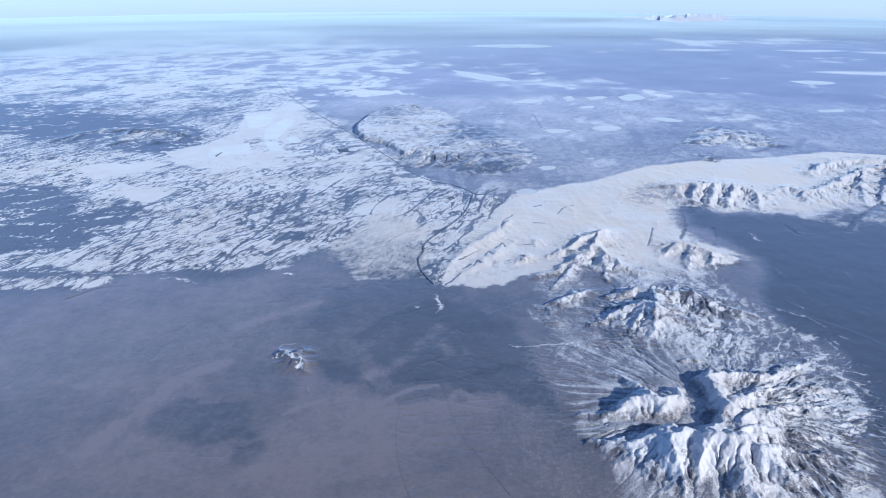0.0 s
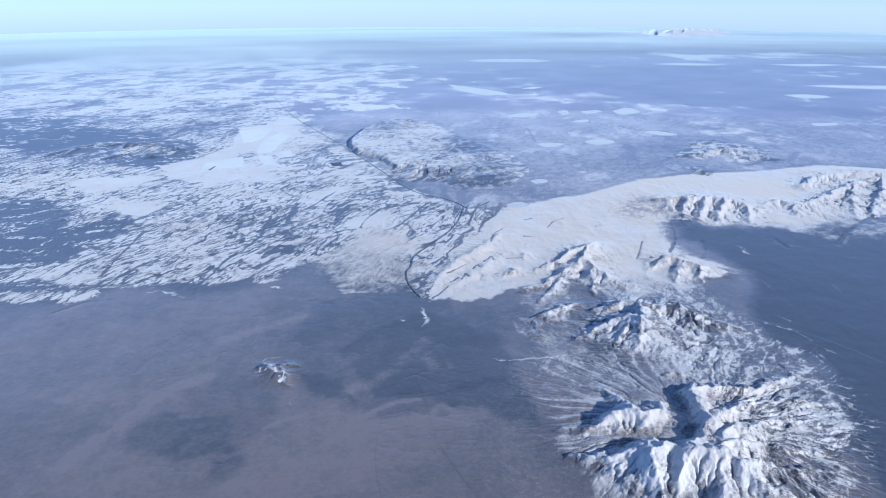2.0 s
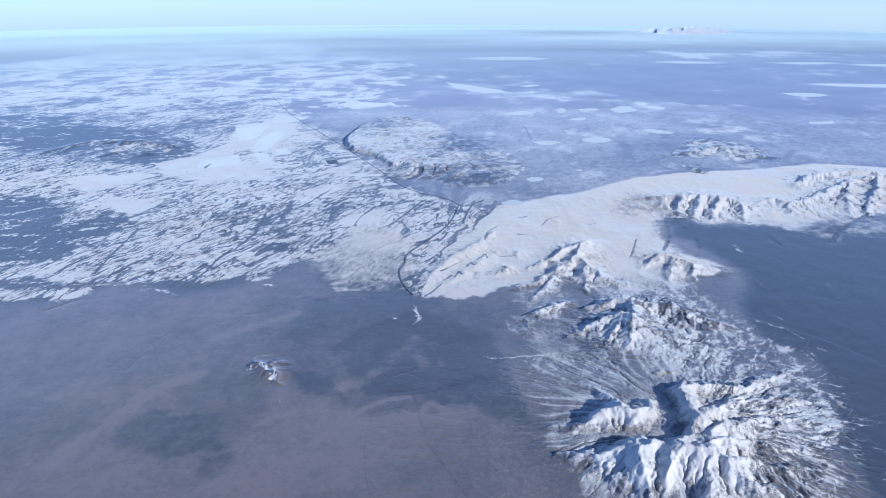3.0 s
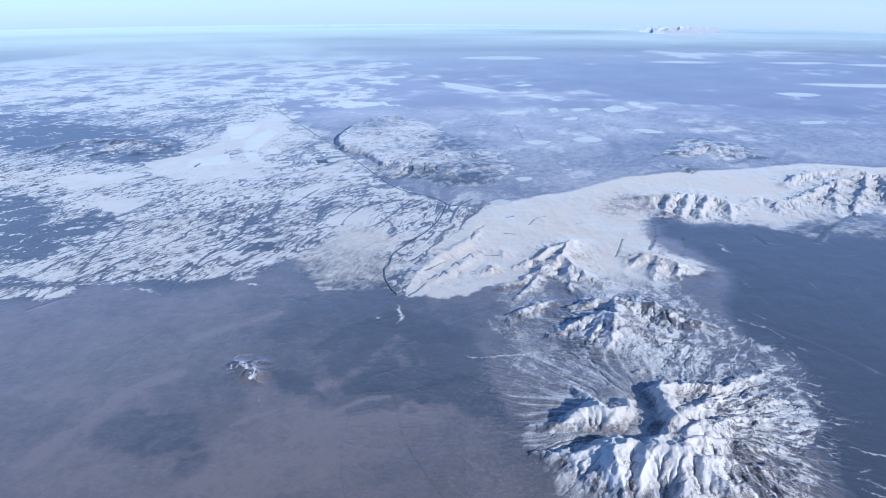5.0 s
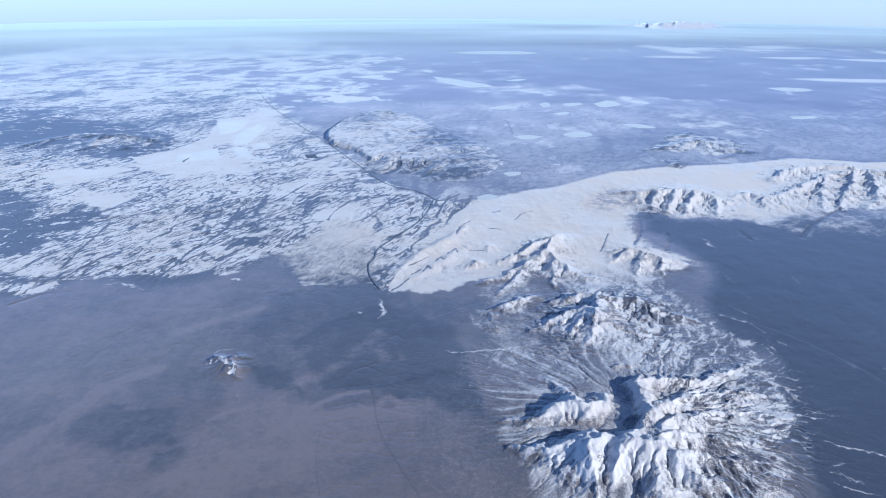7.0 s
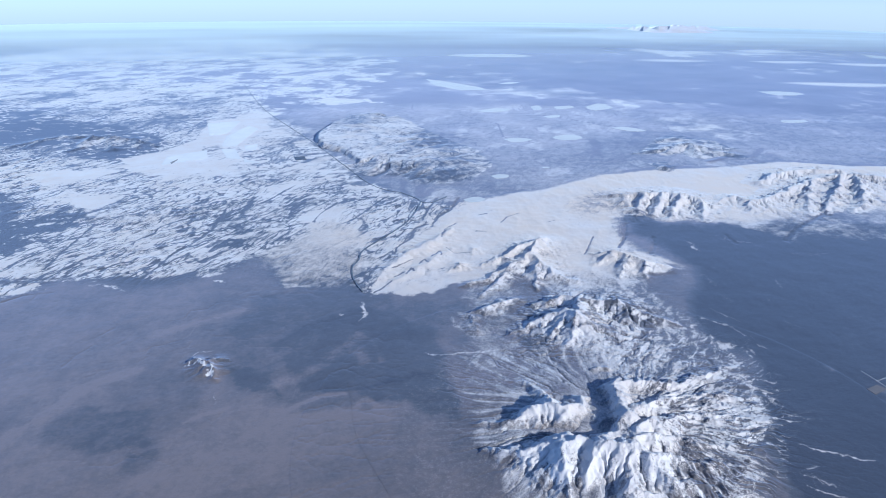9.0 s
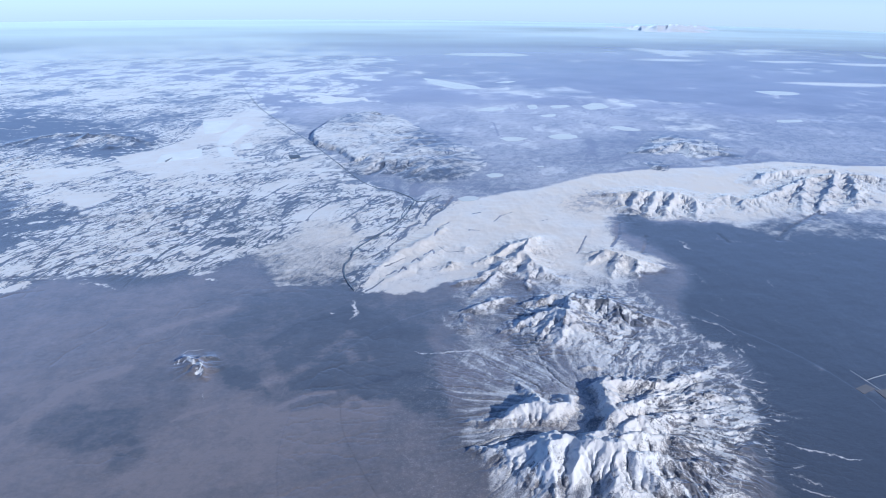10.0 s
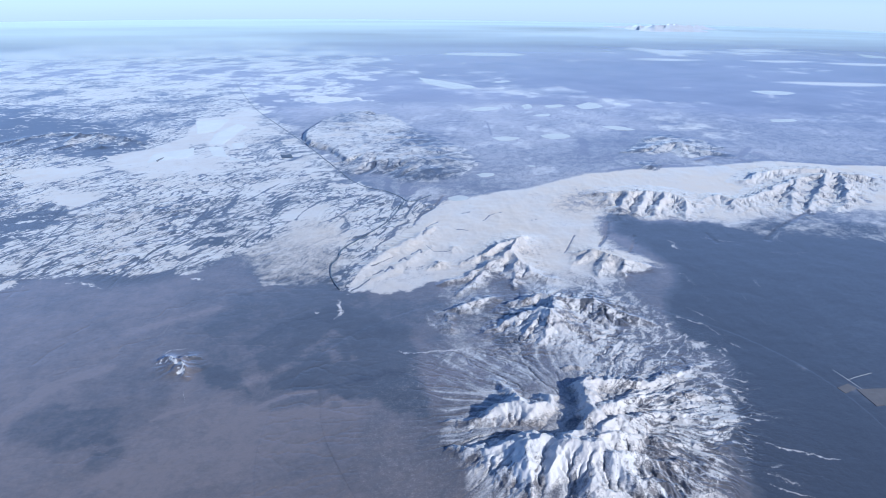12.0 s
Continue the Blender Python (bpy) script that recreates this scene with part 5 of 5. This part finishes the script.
SNOWFIELD = plain_material("field_snow", (0.62, 0.62, 0.64), (0.76, 0.76, 0.77), 0.7, 0.1)
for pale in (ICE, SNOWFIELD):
    pale.node_tree.nodes["Principled BSDF"].inputs["Sheen Tint"].default_value = SNOW_HAZE
for dark in (WATER, ASPHALT):
    dark.node_tree.nodes["Principled BSDF"].inputs["Sheen Weight"].default_value = 0.55
STUBBLE = plain_material("stubble_field", (0.10, 0.078, 0.07), (0.15, 0.12, 0.105), 0.9, 0.3)
STUBBLE.node_tree.nodes["Principled BSDF"].inputs["Sheen Weight"].default_value = 0.45
PANEL = plain_material("dark_panels", (0.02, 0.025, 0.045), (0.035, 0.04, 0.06), 0.4, 0.4)
PANEL.node_tree.nodes["Principled BSDF"].inputs["Sheen Weight"].default_value = 0.2
CONCRETE = plain_material("pale_concrete", (0.38, 0.37, 0.36), (0.5, 0.49, 0.47), 0.8, 0.4)


def solid(name, pts, faces, mat, parent=None):
    me = bpy.data.meshes.new(name)
    me.from_pydata([tuple(p) for p in pts], [], faces)
    me.materials.append(mat)
    ob = new(name, me)
    ob.parent = parent
    return ob


def curve_through(points, step):
    """The line through the points, rounded at its bends, with a point about every step metres."""
    p = np.array(points, float)
    p = np.concatenate([[2 * p[0] - p[1]], p, [2 * p[-1] - p[-2]]])
    out = []
    for a, b, c, d in zip(p, p[1:], p[2:], p[3:]):
        for t in np.linspace(0, 1, max(2, int(math.hypot(*(c - b)) / step)), endpoint=False):
            out.append(0.5 * (2 * b + (c - a) * t + (2 * a - 5 * b + 4 * c - d) * t * t + (3 * b - a - 3 * c + d) * t ** 3))
    return np.array(out + [p[-2]])


def ribbon(name, points, width, mat, lift=0.06, step=2.0, sink=0.35, parent=None):
    """A bed with thickness that follows the ground along a line."""
    line = curve_through(points, step)
    way = np.gradient(line, axis=0)
    side = np.stack([way[:, 1], -way[:, 0]], 1) / np.maximum(np.hypot(way[:, 0], way[:, 1]), 1e-6)[:, None]
    l, r = line - side * width / 2, line + side * width / 2
    z = np.max([height(q[:, 0], q[:, 1]) for q in (l, r, line)], 0) + lift
    n = len(line)
    rings = [np.column_stack([l, z]), np.column_stack([r, z]), np.column_stack([r, z - sink]), np.column_stack([l, z - sink])]
    pts = np.concatenate(rings)
    faces = []
    for i in range(n - 1):
        for a, b in ((0, 1), (1, 2), (2, 3), (3, 0)):
            faces.append((b * n + i, a * n + i, a * n + i + 1, b * n + i + 1))
    faces += [(0, n, 2 * n, 3 * n), (n - 1, 4 * n - 1, 3 * n - 1, 2 * n - 1)]
    return solid(name, pts, faces, mat, parent)


def slab(name, outline, mat, lift=0.08, sink=0.6, parent=None, fray=0.0, seed=0):
    """A thin flat piece of land or ice within an outline."""
    p = np.array(outline, float)
    mid = p.mean(0)
    if not fray:
        p = np.concatenate([a + (b - a) * np.linspace(0, 1, 6, endpoint=False)[:, None] for a, b in zip(p, np.roll(p, -1, 0))])
    else:
        p = curve_through(list(map(tuple, p)) + [tuple(p[0])], np.ptp(p[:, 0]) / 26)[:-1]
        away = p - mid
        k = 1 + fray * fbm(p[:, 0] / (np.ptp(p[:, 0]) * 0.16), p[:, 1] / (np.ptp(p[:, 1]) * 0.16 + 1e-6), 3, seed)
        p = mid + away * np.asarray(k)[:, None]
    n, rings = len(p), (1.0, 0.8, 0.6, 0.4, 0.2)
    flat = np.concatenate([mid + (p - mid) * k for k in rings] + [mid[None]])
    z = height(flat[:, 0], flat[:, 1]) + lift
    top = np.column_stack([flat, z])
    pts = np.concatenate([top, np.column_stack([p, z[:n] - sink])])
    faces, c, low = [], len(rings) * n, len(top)
    for i in range(n):
        j = (i + 1) % n
        faces += [(k * n + i, k * n + j, k * n + n + j, k * n + n + i) for k in range(len(rings) - 1)]
        faces += [(c - n + i, c - n + j, c), (i, low + i, low + j, j)]
    return solid(name, pts, faces, mat, parent)


road = ribbon("road", [(-200, 747), (-160, 636), (-134, 571), (-99, 499), (-68, 437), (-46, 389), (-29, 353), (-19, 340), (-10, 335)], 0.42, ASPHALT, lift=0.12, step=8)
tagged(road, "straight dark highway crossing the snowy plain", "road", kind="structure")
river = ribbon("river", [(-10, 335), (-3, 326), (-0, 320), (-1, 308), (-4.1, 292.5), (-8.9, 278.8), (-15.1, 266.1), (-21.2, 253.2), (-21.8, 243.6), (-23.4, 236.8), (-22.5, 228.3), (-20.5, 221.8), (-17.4, 214.6)], 0.48, WATER, lift=0.2, step=2, sink=0.6)
tagged(river, "dark narrow river winding through the snow-covered valley", "river", kind="structure")
creek = ribbon("river", [(-0, 320), (4, 317), (13, 328)], 0.8, WATER, lift=0.2, step=3)
tagged(creek, "thin dark side stream in the snow", "river", kind="structure")
track = ribbon("track", [(-18.5, 168.3), (-14.7, 153.9), (-13.2, 147.4), (-11.3, 136.8), (-7.4, 126.3), (-2.8, 116.7), (0.8, 109.5)], 0.022, STUBBLE, lift=0.03, step=1)
tagged(track, "thin straight desert track over bare brown ground", "track", kind="structure")
LAKES = (
    [(-4, 798), (10, 788), (33, 758), (52, 731), (53, 713), (32, 709), (12, 734), (0, 762)],
    [(38, 368), (43, 371), (48, 370), (47, 365), (41, 362), (39, 365)],
    [(89, 476), (99, 484), (109, 480), (108, 471), (98, 465), (90, 469)],
    [(18, 1123), (60, 1147), (124, 1149), (155, 1118), (128, 1096), (84, 1094), (40, 1103)],
    [(341, 720), (364, 725), (383, 714), (373, 697), (350, 696)],
    [(54, 468), (63, 472), (73, 468), (66, 459), (58, 459)],
)
LAKES += (
    [(21, 323), (27, 328), (32, 325), (29, 319), (24, 319)],
    [(110, 606), (126, 613), (127, 603), (113, 594)],
    [(41, 581), (57, 596), (71, 590), (55, 576)],
    [(90, 606), (98, 612), (98, 594), (91, 588)],
    [(285, 550), (305, 553), (302, 543), (284, 540)],
    [(138, 607), (155, 626), (162, 604), (143, 589)],
    [(94, 557), (101, 563), (109, 566), (106, 555), (98, 552)],
    [(140, 513), (152, 515), (162, 502), (152, 498), (143, 506)],
    [(69, 389), (73, 389), (73, 386), (70, 386)],
)
LAKES += (
    [(75, 764), (89, 779), (98, 774), (85, 759)],
    [(766, 1261), (780, 1225), (789, 1180), (744, 1184)],
)
for i, outline in enumerate(LAKES):
    lake = slab("frozen_lake", outline, ICE, fray=0.16, seed=200 + i)
    tagged(lake, "small frozen lake, snow-white on the grey plain", "lake", group="frozen lakes")

FIELDS = (
    [(-167, 519), (-144, 528), (-141, 480), (-151, 472)], [(-139, 472), (-133, 510), (-123, 497), (-124, 440), (-133, 440)],
    [(-131, 433), (-122, 433), (-111, 406), (-120, 407)], [(-119, 443), (-111, 447), (-108, 430), (-113, 427)], [(-158, 412), (-139, 430), (-132, 407), (-153, 389)], [(-109, 406), (-96, 395), (-103, 397), (-107, 397)],
)
for outline in FIELDS:
    field = slab("field", outline, SNOWFIELD, lift=0.05)
    tagged(field, "snow-covered square farm field with straight edges", "field", group="snowy farm fields")
for outline in ([(-150, 395), (-149, 404), (-148, 403), (-148, 392)], [(127.7, 154.0), (137.1, 154.6), (138.3, 148.1), (128.4, 146.3)], [(122.7, 154.5), (126.8, 156.7), (128.1, 154.6), (123.6, 151.9)]):
    field = slab("field", outline, STUBBLE, lift=0.10, sink=0.3)
    tagged(field, "bare brown ploughed field on the plain", "field", group="brown farm fields")

farm = tagged(new("solar_farm"), "dark rectangular solar farm on the pale plain", "solar farm")
farm.location = (0, 0, 0)
for outline in ([(-80, 411), (-77, 412), (-74, 403), (-77, 402)], [(-77, 412), (-74, 413), (-71, 404), (-74, 403)]):
    slab("panel_field", outline, PANEL, lift=0.14, sink=0.4, parent=farm)
strip = ribbon("runway", [(126.5, 163.6), (127.8, 159.3), (129.4, 153.2)], 0.2, CONCRETE, lift=0.05, step=1, sink=0.2)
tagged(strip, "straight pale airstrip on the dark plain", "runway", kind="structure")
cross = ribbon("runway", [(127.6, 158.4), (131.9, 160.4), (136.5, 162.2)], 0.16, CONCRETE, lift=0.09, step=1, sink=0.2)
tagged(cross, "short pale airstrip crossing the longer one", "runway", kind="structure")
